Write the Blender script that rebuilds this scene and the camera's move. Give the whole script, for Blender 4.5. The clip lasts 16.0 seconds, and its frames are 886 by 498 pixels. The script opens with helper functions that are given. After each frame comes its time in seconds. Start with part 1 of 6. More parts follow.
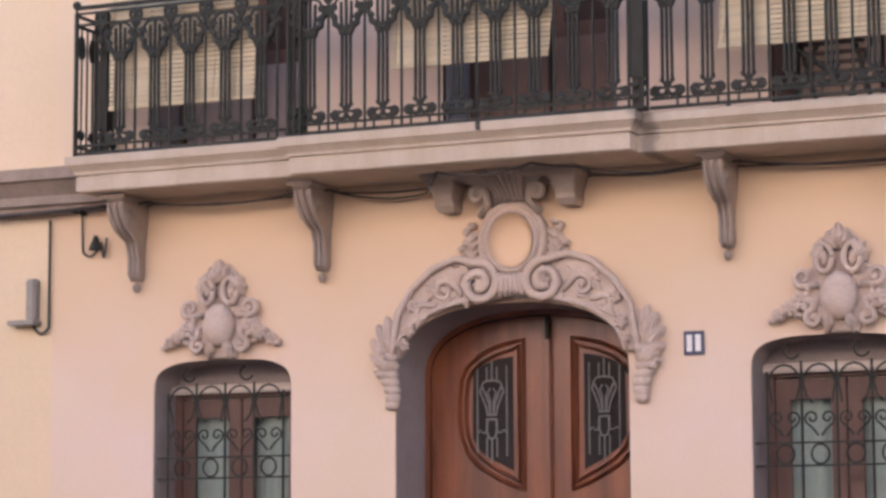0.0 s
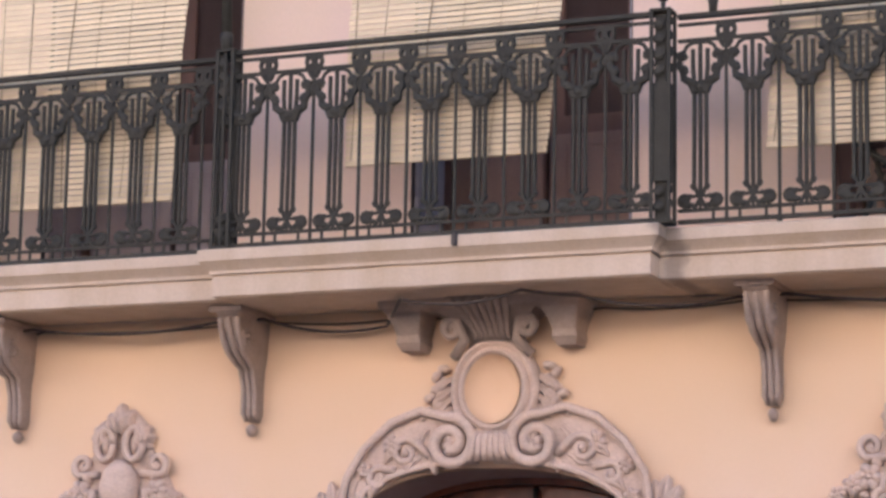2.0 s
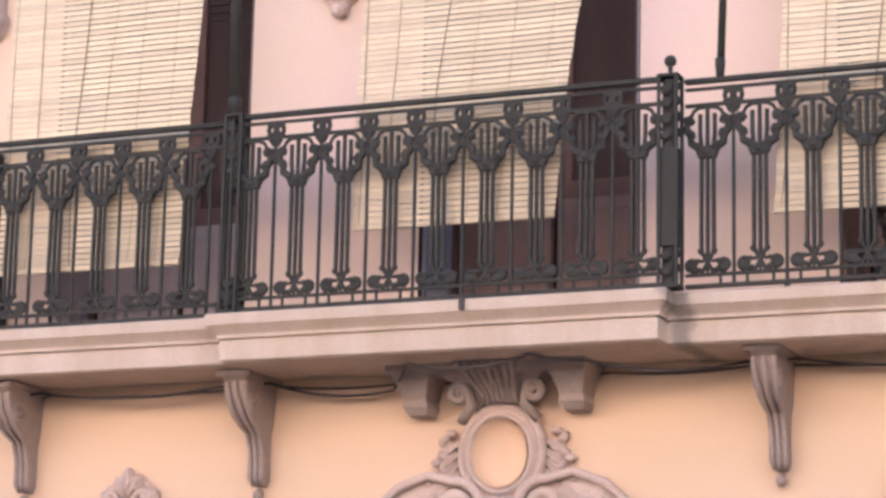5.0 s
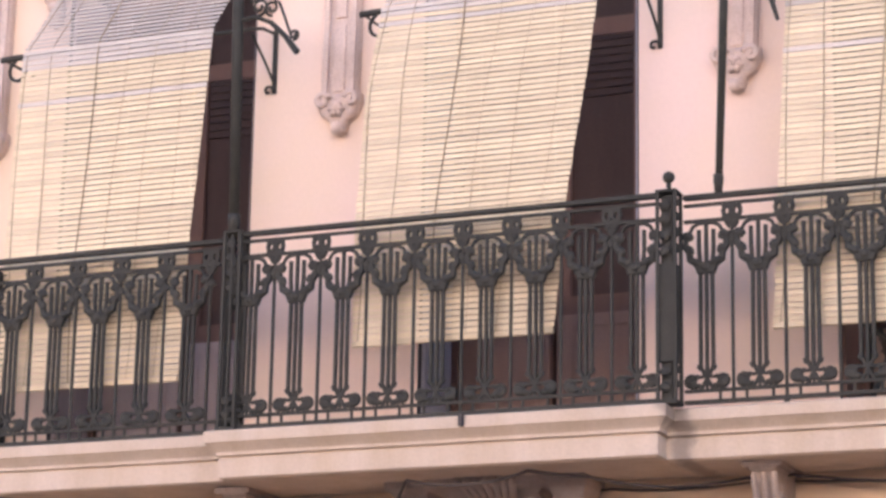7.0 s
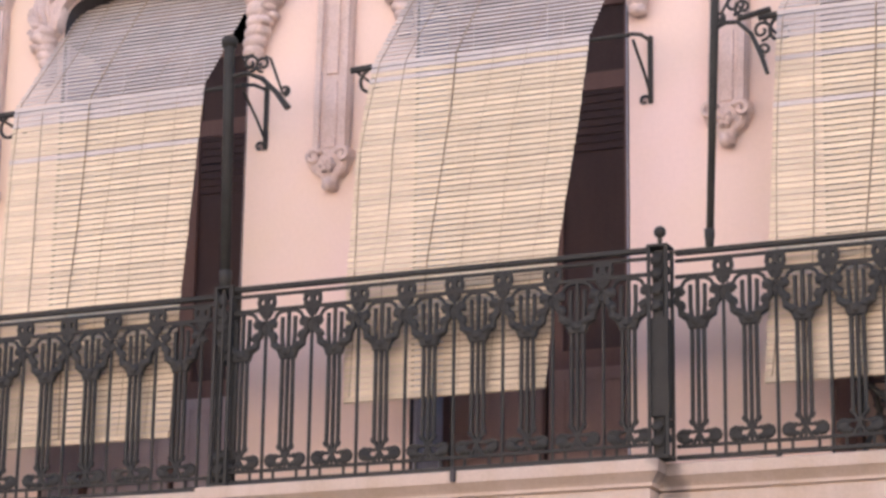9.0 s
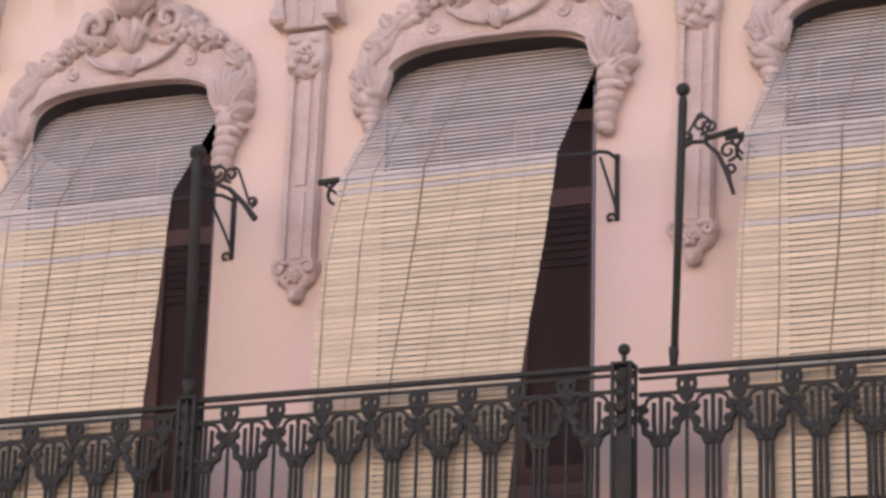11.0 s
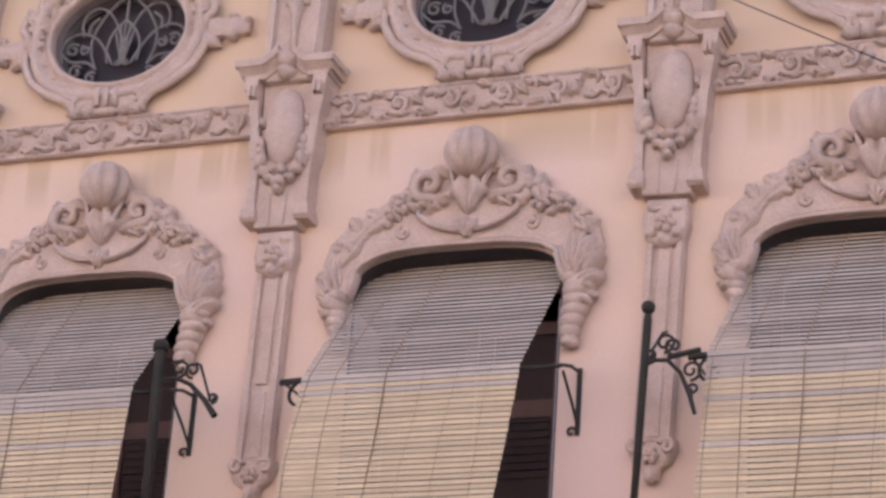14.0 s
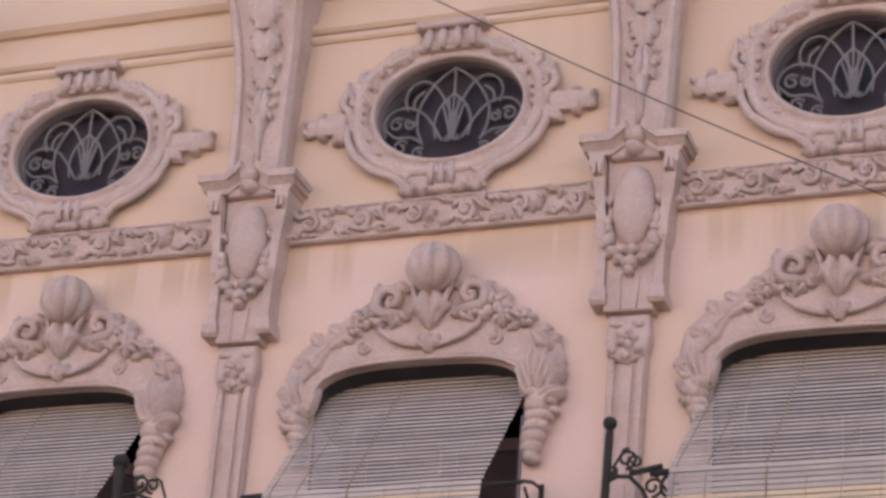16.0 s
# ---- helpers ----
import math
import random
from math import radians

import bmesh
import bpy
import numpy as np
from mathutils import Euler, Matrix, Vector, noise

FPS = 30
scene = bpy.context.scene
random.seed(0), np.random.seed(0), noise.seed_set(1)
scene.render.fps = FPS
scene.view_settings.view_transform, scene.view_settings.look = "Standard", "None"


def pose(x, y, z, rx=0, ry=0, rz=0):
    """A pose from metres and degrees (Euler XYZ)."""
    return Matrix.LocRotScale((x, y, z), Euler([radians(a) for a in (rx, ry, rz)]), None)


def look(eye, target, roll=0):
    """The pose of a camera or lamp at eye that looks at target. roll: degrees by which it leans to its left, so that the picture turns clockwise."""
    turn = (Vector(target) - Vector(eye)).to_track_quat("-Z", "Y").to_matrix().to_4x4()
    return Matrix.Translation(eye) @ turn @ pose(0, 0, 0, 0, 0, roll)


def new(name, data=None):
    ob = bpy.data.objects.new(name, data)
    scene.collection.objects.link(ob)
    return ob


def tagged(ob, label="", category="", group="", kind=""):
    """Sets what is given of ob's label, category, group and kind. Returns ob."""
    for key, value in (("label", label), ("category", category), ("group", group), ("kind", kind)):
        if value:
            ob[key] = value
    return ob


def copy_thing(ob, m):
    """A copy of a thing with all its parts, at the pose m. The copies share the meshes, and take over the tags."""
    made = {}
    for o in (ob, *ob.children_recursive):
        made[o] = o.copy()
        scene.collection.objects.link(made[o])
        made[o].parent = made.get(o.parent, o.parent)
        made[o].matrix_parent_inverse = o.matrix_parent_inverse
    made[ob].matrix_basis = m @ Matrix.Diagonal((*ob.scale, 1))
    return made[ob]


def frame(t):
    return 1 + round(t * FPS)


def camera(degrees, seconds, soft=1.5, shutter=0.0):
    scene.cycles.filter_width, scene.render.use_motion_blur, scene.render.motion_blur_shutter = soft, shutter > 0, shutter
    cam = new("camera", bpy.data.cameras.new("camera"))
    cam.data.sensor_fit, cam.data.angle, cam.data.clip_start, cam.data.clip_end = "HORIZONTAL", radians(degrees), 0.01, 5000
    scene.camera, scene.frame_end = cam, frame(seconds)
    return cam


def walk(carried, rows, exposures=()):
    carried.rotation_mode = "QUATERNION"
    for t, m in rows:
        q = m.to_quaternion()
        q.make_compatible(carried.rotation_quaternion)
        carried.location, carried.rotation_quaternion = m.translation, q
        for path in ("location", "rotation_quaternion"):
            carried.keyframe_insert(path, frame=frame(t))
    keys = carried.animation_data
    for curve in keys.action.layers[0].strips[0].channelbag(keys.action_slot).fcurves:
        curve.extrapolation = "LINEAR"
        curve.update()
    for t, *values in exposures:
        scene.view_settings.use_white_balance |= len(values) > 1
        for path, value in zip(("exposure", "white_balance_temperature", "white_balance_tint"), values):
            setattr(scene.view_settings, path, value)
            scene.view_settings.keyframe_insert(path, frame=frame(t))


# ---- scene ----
cam = camera(19.766, 16.0, soft=3.0)
# seconds, eye x y z, yaw, pitch, roll
ROWS = [
    (0.0, 6.1285, -15.0784, 1.1553, 23.617, 7.206, -0.267),
    (0.5, 5.7221, -14.1702, 1.2484, 23.423, 7.937, 0.348),
    (1.0, 5.3152, -13.2663, 1.3563, 22.897, 9.043, 0.506),
    (1.5, 4.9489, -12.4032, 1.4961, 22.745, 9.936, 0.835),
    (2.0, 4.7195, -11.8560, 1.6000, 22.832, 10.568, 1.054),
    (2.5, 4.7195, -11.8560, 1.6000, 23.252, 10.974, 0.928),
    (3.0, 4.7195, -11.8560, 1.6000, 23.178, 11.233, 1.208),
    (5.5, 4.7195, -11.8560, 1.6000, 23.055, 12.521, 1.273),
    (6.0, 4.7195, -11.8560, 1.6000, 23.643, 13.314, 1.199),
    (6.5, 4.7195, -11.8560, 1.6000, 23.432, 13.970, 1.288),
    (7.0, 4.7195, -11.8560, 1.6000, 23.062, 14.635, 1.071),
    (7.5, 4.7195, -11.8560, 1.6000, 22.953, 14.957, 1.027),
    (8.0, 4.7195, -11.8560, 1.6000, 22.867, 15.012, 0.944),
    (8.5, 4.7195, -11.8560, 1.6000, 22.818, 15.295, 0.813),
    (9.0, 4.7195, -11.8560, 1.6000, 22.882, 15.884, 0.851),
    (11.5, 4.7195, -11.8560, 1.6000, 21.836, 19.299, 2.116),
    (12.0, 4.7195, -11.8560, 1.6000, 21.798, 20.202, 2.674),
    (12.5, 4.7195, -11.8560, 1.6000, 21.997, 20.971, 2.963),
    (13.0, 4.7195, -11.8560, 1.6000, 21.730, 21.715, 3.528),
    (13.5, 4.7195, -11.8560, 1.6000, 21.487, 22.547, 4.087),
    (14.0, 4.7195, -11.8560, 1.6000, 21.498, 23.157, 4.217),
    (14.5, 4.7195, -11.8560, 1.6000, 21.908, 23.738, 4.527),
    (15.0, 4.7195, -11.8560, 1.6000, 21.527, 24.475, 4.320),
    (15.5, 4.7195, -11.8560, 1.6000, 21.007, 25.196, 4.210),
    (16.0, 4.7195, -11.8560, 1.6000, 20.764, 25.815, 4.101),
]
EXPOSURES = [(0.0, 2.0, 5950, 25), (2.5, 2.20, 5940, 27), (6.0, 2.46, 6050, 30), (9.0, 2.22, 6080, 31), (11.5, 1.72, 6170, 33), (13.0, 1.62, 6230, 33), (14.5, 1.50, 6200, 34), (16.0, 1.42, 6140, 34)]
walk(cam, [(t, pose(x, y, z, 0, 0, yaw) @ pose(0, 0, 0, 90 + pitch) @ pose(0, 0, 0, 0, 0, roll)) for t, x, y, z, yaw, pitch, roll in ROWS], EXPOSURES)

# ---- light: the house front lies in shade; the sun stands behind it and lights the street and the houses opposite ----
world = bpy.data.worlds.new("sky")
scene.world = world
world.use_nodes = True
wn = world.node_tree
sky = wn.nodes.new("ShaderNodeTexSky")
sky.sky_type = 'NISHITA'
sky.sun_disc = False
SUN_TO = Vector((-0.25, 0.62, 0.19)).normalized()
sky.sun_elevation, sky.sun_rotation = math.asin(SUN_TO.z), math.atan2(SUN_TO.x, SUN_TO.y)
sky.air_density, sky.dust_density = 1.0, 0.8
wn.links.new(sky.outputs[0], wn.nodes["Background"].inputs[0])
wn.nodes["Background"].inputs[1].default_value = 0.10
sun = new("sun", bpy.data.lights.new("sun", 'SUN'))
sun.data.energy, sun.data.angle, sun.data.color = 5.0, radians(0.6), (1.0, 0.95, 0.88)
sun.matrix_world = look(SUN_TO * 40, (0, 0, 0))


# ---- materials ----
def material(name, base, other, rough=0.85, scale=3.0, fine=60.0, bump=0.3, metal=0.0, mix=0.6, spec=0.3, per_object=0.0, streak=0.0, grain=0.11):
    """Two-scale procedural surface: broad stains between base and other, fine grain in colour and relief."""
    m = bpy.data.materials.new(name)
    m.use_nodes = True
    n, l = m.node_tree.nodes, m.node_tree.links
    b = n["Principled BSDF"]
    tc = n.new("ShaderNodeTexCoord")
    big = n.new("ShaderNodeTexNoise")
    big.inputs["Scale"].default_value, big.inputs["Detail"].default_value = scale, 6
    big.inputs["Roughness"].default_value = 0.6
    small = n.new("ShaderNodeTexNoise")
    small.inputs["Scale"].default_value, small.inputs["Detail"].default_value = fine, 4
    source = tc.outputs["Object"]
    if streak:
        mp = n.new("ShaderNodeMapping")
        mp.inputs["Scale"].default_value = (1.0, 1.0, streak)
        l.new(source, mp.inputs[0])
        l.new(mp.outputs[0], big.inputs["Vector"])
    else:
        l.new(source, big.inputs["Vector"])
    l.new(source, small.inputs["Vector"])
    ramp = n.new("ShaderNodeValToRGB")
    ramp.color_ramp.elements[0].position, ramp.color_ramp.elements[1].position = 0.35, 0.68
    ramp.color_ramp.elements[0].color, ramp.color_ramp.elements[1].color = (*base, 1), (*[a + (o - a) * mix for a, o in zip(base, other)], 1)
    l.new(big.outputs["Fac"], ramp.inputs[0])
    hsv = n.new("ShaderNodeHueSaturation")
    l.new(ramp.outputs[0], hsv.inputs["Color"])
    value = n.new("ShaderNodeMapRange")
    value.inputs["From Min"].default_value, value.inputs["From Max"].default_value = 0.25, 0.75
    value.inputs["To Min"].default_value, value.inputs["To Max"].default_value = 1 - grain, 1 + grain
    l.new(small.outputs["Fac"], value.inputs["Value"])
    out = value.outputs[0]
    if per_object:
        info = n.new("ShaderNodeObjectInfo")
        r2 = n.new("ShaderNodeMapRange")
        r2.inputs["To Min"].default_value, r2.inputs["To Max"].default_value = 1 - per_object, 1 + per_object
        l.new(info.outputs["Random"], r2.inputs["Value"])
        mul = n.new("ShaderNodeMath")
        mul.operation = 'MULTIPLY'
        l.new(out, mul.inputs[0])
        l.new(r2.outputs[0], mul.inputs[1])
        out = mul.outputs[0]
    l.new(out, hsv.inputs["Value"])
    l.new(hsv.outputs[0], b.inputs["Base Color"])
    b.inputs["Roughness"].default_value, b.inputs["Metallic"].default_value = rough, metal
    b.inputs["Specular IOR Level"].default_value = spec
    if bump:
        bp = n.new("ShaderNodeBump")
        bp.inputs["Strength"].default_value, bp.inputs["Distance"].default_value = bump, 0.01
        l.new(small.outputs["Fac"], bp.inputs["Height"])
        l.new(bp.outputs[0], b.inputs["Normal"])
    return m


PAINT = material("wall_paint", (0.765, 0.583, 0.500), (0.745, 0.580, 0.42), 0.9, 0.8, 45, 0.04, mix=0.95, grain=0.025)


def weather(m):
    """Ochre runs under the ledges and yellower tones in places, laid over the paint's own colour."""
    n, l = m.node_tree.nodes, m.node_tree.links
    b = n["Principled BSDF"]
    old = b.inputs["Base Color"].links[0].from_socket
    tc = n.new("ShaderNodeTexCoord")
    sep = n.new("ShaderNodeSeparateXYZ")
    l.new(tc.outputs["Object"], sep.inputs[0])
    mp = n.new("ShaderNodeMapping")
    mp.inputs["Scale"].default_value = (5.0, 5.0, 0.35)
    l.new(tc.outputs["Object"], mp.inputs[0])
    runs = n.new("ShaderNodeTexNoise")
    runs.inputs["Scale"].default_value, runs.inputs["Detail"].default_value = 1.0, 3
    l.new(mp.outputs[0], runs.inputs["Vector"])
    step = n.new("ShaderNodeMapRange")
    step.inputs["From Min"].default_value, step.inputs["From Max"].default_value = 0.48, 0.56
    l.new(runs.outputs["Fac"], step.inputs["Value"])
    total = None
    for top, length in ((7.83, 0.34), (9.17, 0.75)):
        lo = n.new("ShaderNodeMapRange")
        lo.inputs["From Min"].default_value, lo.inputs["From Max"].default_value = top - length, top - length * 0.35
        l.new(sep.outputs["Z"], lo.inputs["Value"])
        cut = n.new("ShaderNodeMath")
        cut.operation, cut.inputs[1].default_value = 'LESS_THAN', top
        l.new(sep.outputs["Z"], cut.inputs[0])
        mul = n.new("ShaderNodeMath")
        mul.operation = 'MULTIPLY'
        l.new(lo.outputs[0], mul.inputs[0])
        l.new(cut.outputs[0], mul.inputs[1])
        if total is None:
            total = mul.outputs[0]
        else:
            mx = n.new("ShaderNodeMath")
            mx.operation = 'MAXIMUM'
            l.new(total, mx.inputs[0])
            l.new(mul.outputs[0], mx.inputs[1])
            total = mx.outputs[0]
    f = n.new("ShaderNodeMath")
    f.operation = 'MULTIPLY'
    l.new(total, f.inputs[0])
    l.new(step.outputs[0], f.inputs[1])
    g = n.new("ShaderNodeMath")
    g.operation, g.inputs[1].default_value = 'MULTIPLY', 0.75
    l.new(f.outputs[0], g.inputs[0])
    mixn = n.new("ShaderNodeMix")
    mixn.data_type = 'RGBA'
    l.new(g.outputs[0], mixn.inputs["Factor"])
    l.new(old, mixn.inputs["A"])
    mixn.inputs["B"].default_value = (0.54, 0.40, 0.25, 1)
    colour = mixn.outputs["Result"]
    # yellower tones over the ground floor's upper part and over the attic
    broad = n.new("ShaderNodeTexNoise")
    broad.inputs["Scale"].default_value, broad.inputs["Detail"].default_value = 1.3, 3
    l.new(tc.outputs["Object"], broad.inputs["Vector"])
    wave = n.new("ShaderNodeMath")
    wave.operation, wave.inputs[1].default_value = 'MULTIPLY_ADD', 1.2
    l.new(broad.outputs["Fac"], wave.inputs[0])
    l.new(sep.outputs["Z"], wave.inputs[2])
    for a, z0, z1, top, tone in ((0.85, 2.75, 3.75, 3.69, (0.72, 0.515, 0.335, 1)), (0.9, 8.05, 8.7, 20.0, (0.68, 0.515, 0.355, 1))):
        up = n.new("ShaderNodeMapRange")
        up.inputs["From Min"].default_value, up.inputs["From Max"].default_value, up.inputs["To Max"].default_value = z0, z1, a
        l.new(wave.outputs[0], up.inputs["Value"])
        cut = n.new("ShaderNodeMath")
        cut.operation, cut.inputs[1].default_value = 'LESS_THAN', top
        l.new(sep.outputs["Z"], cut.inputs[0])
        k = n.new("ShaderNodeMath")
        k.operation = 'MULTIPLY'
        l.new(up.outputs[0], k.inputs[0])
        l.new(cut.outputs[0], k.inputs[1])
        mx = n.new("ShaderNodeMix")
        mx.data_type = 'RGBA'
        l.new(k.outputs[0], mx.inputs["Factor"])
        l.new(colour, mx.inputs["A"])
        mx.inputs["B"].default_value = tone
        colour = mx.outputs["Result"]
    # a yellower coat along the end of the front, above the string course
    ragged = n.new("ShaderNodeMath")
    ragged.operation, ragged.inputs[1].default_value = 'MULTIPLY_ADD', 0.5
    l.new(broad.outputs["Fac"], ragged.inputs[0])
    l.new(sep.outputs["X"], ragged.inputs[2])
    end = n.new("ShaderNodeMapRange")
    end.inputs["From Min"].default_value, end.inputs["From Max"].default_value = -2.35, -2.75
    end.inputs["To Min"].default_value, end.inputs["To Max"].default_value = 0.0, 0.85
    l.new(ragged.outputs[0], end.inputs["Value"])
    above = n.new("ShaderNodeMath")
    above.operation, above.inputs[1].default_value = 'GREATER_THAN', 3.70
    l.new(sep.outputs["Z"], above.inputs[0])
    k = n.new("ShaderNodeMath")
    k.operation = 'MULTIPLY'
    l.new(end.outputs[0], k.inputs[0])
    l.new(above.outputs[0], k.inputs[1])
    mx = n.new("ShaderNodeMix")
    mx.data_type = 'RGBA'
    l.new(k.outputs[0], mx.inputs["Factor"])
    l.new(colour, mx.inputs["A"])
    mx.inputs["B"].default_value = (0.77, 0.595, 0.42, 1)
    colour = mx.outputs["Result"]
    l.new(colour, b.inputs["Base Color"])


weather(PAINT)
OPPOSITE = material("ochre_wash", (0.80, 0.70, 0.56), (0.74, 0.64, 0.50), 0.9, 0.8, 40, 0.1)
PAINT_NEXT = material("neighbour_paint", (0.78, 0.60, 0.42), (0.72, 0.56, 0.36), 0.9, 0.9, 40, 0.08, grain=0.03)
STONE = material("cast_stone", (0.63, 0.50, 0.425), (0.45, 0.335, 0.26), 0.85, 6.0, 70, 0.6)
# Darker than cast_stone; for brackets, corbels, console and the string course.
STONE_LOW = material("darker_stone", (0.39, 0.31, 0.265), (0.25, 0.195, 0.16), 0.85, 6.0, 70, 0.5)
SLAB = material("balcony_stone", (0.57, 0.468, 0.375), (0.44, 0.34, 0.235), 0.8, 7.0, 60, 0.2, streak=0.16, grain=0.06)


def dirt_run(m, x, half, amount):
    """A dark, ragged run of dirt down the stone where rain drips off an iron post at x."""
    n, l = m.node_tree.nodes, m.node_tree.links
    bsdf = [q for q in n if q.type == 'BSDF_PRINCIPLED'][0]
    old = bsdf.inputs["Base Color"].links[0].from_socket
    geo, sep, noise = n.new("ShaderNodeNewGeometry"), n.new("ShaderNodeSeparateXYZ"), n.new("ShaderNodeTexNoise")
    noise.inputs["Scale"].default_value, noise.inputs["Detail"].default_value = 14.0, 5.0
    l.new(geo.outputs["Position"], sep.inputs[0])
    l.new(geo.outputs["Position"], noise.inputs["Vector"])
    wob = n.new("ShaderNodeMath")
    wob.operation = 'MULTIPLY_ADD'
    wob.inputs[1].default_value = half * 2.2
    l.new(noise.outputs["Fac"], wob.inputs[0])
    l.new(sep.outputs["X"], wob.inputs[2])
    off = n.new("ShaderNodeMath")
    off.operation = 'SUBTRACT'
    off.inputs[1].default_value = x + half * 1.1
    l.new(wob.outputs[0], off.inputs[0])
    far = n.new("ShaderNodeMath")
    far.operation = 'ABSOLUTE'
    l.new(off.outputs[0], far.inputs[0])
    r = n.new("ShaderNodeMapRange")
    r.interpolation_type = 'SMOOTHSTEP'
    r.inputs["From Min"].default_value, r.inputs["From Max"].default_value = half * 0.3, half * 1.6
    r.inputs["To Min"].default_value, r.inputs["To Max"].default_value = amount, 0.0
    l.new(far.outputs[0], r.inputs["Value"])
    mix = n.new("ShaderNodeMixRGB")
    mix.inputs["Color2"].default_value = (0.11, 0.095, 0.09, 1)
    l.new(r.outputs[0], mix.inputs["Fac"])
    l.new(old, mix.inputs["Color1"])
    l.new(mix.outputs[0], bsdf.inputs["Base Color"])


dirt_run(SLAB, 1.135, 0.055, 0.6)
# Greyer than the wall paint: shade inside the openings is put into this colour.
REVEAL = material("shaded_reveal", (0.36, 0.30, 0.29), (0.27, 0.22, 0.20), 0.85, 4.0, 60, 0.2)
# Near-black reveal: the shade under the window arch is put into this colour.
REVEAL_DARK = material("deep_shade_reveal", (0.075, 0.068, 0.068), (0.05, 0.045, 0.045), 0.85, 4.0, 60, 0.2)
IRON = material("painted_iron", (0.036, 0.035, 0.029), (0.054, 0.052, 0.043), 0.65, 12, 120, 0.2, spec=0.2)
WOOD = material("varnished_door_wood", (0.30, 0.096, 0.043), (0.085, 0.026, 0.015), 0.28, 5, 90, 0.2, streak=0.10, spec=0.6, mix=0.95)
WOOD_DARK = material("dark_window_wood", (0.062, 0.034, 0.029), (0.04, 0.022, 0.02), 0.5, 8, 90, 0.2, streak=0.15, spec=0.3)
WOOD_BROWN = material("brown_casement_wood", (0.165, 0.088, 0.066), (0.105, 0.054, 0.042), 0.45, 8, 90, 0.2, streak=0.15, spec=0.4)
# Slate tone of the reveal where light reaches it, put into the jamb's colour.
SLATE = material("lit_jamb_slate", (0.40, 0.395, 0.435), (0.31, 0.305, 0.335), 0.7, 5, 80, 0.15, spec=0.2)
PANEL_BROWN = material("worn_panel_wood", (0.29, 0.185, 0.145), (0.20, 0.12, 0.095), 0.55, 8, 90, 0.2, streak=0.15, spec=0.3)
PANEL_TAN = material("tan_panel_wood", (0.43, 0.30, 0.215), (0.31, 0.21, 0.15), 0.6, 8, 90, 0.2, streak=0.15, spec=0.3)
# Lower panels of the left door, and its jambs coloured as a lit reveal.
PANEL_TAUPE = material("faded_panel_lit_jamb", (0.50, 0.415, 0.385), (0.40, 0.325, 0.30), 0.7, 6, 90, 0.15, streak=0.2, spec=0.2)
REED = material("wooden_slat", (0.69, 0.56, 0.355), (0.58, 0.465, 0.285), 0.42, 6, 90, 0.2, per_object=0.10, grain=0.06, spec=0.6)
# Greyer slat wood: skylight on the blind's upper slope is put into the colour.
REED_GREY = material("skylit_slat", (0.55, 0.485, 0.41), (0.435, 0.38, 0.32), 0.5, 6, 90, 0.2, per_object=0.10, grain=0.06, spec=0.5)
CORD = material("blind_cord", (0.33, 0.25, 0.165), (0.26, 0.20, 0.13), 0.9, 8, 90, 0)
CURTAIN = material("pale_curtain", (0.55, 0.60, 0.53), (0.42, 0.47, 0.42), 0.9, 6, 60, 0.1, streak=0.1)
CURTAIN_PALE = material("pale_board", (0.66, 0.57, 0.50), (0.55, 0.46, 0.40), 0.8, 6, 60, 0.1)
# Near-black in place of unlit rooms, also behind the door's lights.
DARK = material("unlit_interior", (0.035, 0.028, 0.026), (0.022, 0.018, 0.017), 0.8, 3, 30, 0)
CABLE = material("black_cable", (0.06, 0.052, 0.05), (0.10, 0.085, 0.08), 0.7, 8, 60, 0)
ENAMEL = material("blue_enamel", (0.020, 0.028, 0.085), (0.03, 0.035, 0.09), 0.3, 20, 90, 0, spec=0.5)
WHITE = material("white_enamel", (0.78, 0.76, 0.74), (0.68, 0.66, 0.64), 0.35, 20, 90, 0, spec=0.5)
STREET = material("street_setts", (0.065, 0.06, 0.056), (0.05, 0.047, 0.044), 0.9, 1.2, 90, 0.6)
PAVING = material("paving", (0.13, 0.12, 0.11), (0.10, 0.09, 0.085), 0.9, 1.5, 60, 0.3)
GRILLE_OVAL = material("dull_grille_iron", (0.21, 0.195, 0.175), (0.13, 0.12, 0.11), 0.6, 12, 90, 0.1, spec=0.3)
GRILLE = material("pale_grille_iron", (0.24, 0.228, 0.21), (0.14, 0.13, 0.12), 0.5, 12, 90, 0.1, spec=0.5)
GREY_BOX = material("grey_plastic", (0.33, 0.29, 0.26), (0.26, 0.23, 0.21), 0.6, 8, 60, 0)
GLASS = bpy.data.materials.new("window_glass")
GLASS.use_nodes = True
gb = GLASS.node_tree.nodes["Principled BSDF"]
gb.inputs["Base Color"].default_value, gb.inputs["Roughness"].default_value = (0.9, 0.93, 0.92, 1), 0.03
gb.inputs["Transmission Weight"].default_value, gb.inputs["IOR"].default_value = 1.0, 1.2


# ---- mesh helpers ----
def part(name, bm, mat, parent=None, label="", smooth=False):
    bmesh.ops.recalc_face_normals(bm, faces=bm.faces)
    me = bpy.data.meshes.new(name)
    bm.to_mesh(me)
    bm.free()
    me.materials.append(mat)
    if smooth:
        me.polygons.foreach_set("use_smooth", [True] * len(me.polygons))
    ob = new(name, me)
    ob.parent = parent
    if label:
        ob["label"] = label
    return ob


def thing(name, label, category, group="", at=(0, 0, 0)):
    ob = new(name)
    ob.location = at
    ob.empty_display_size = 0.1
    return tagged(ob, label, category, group)


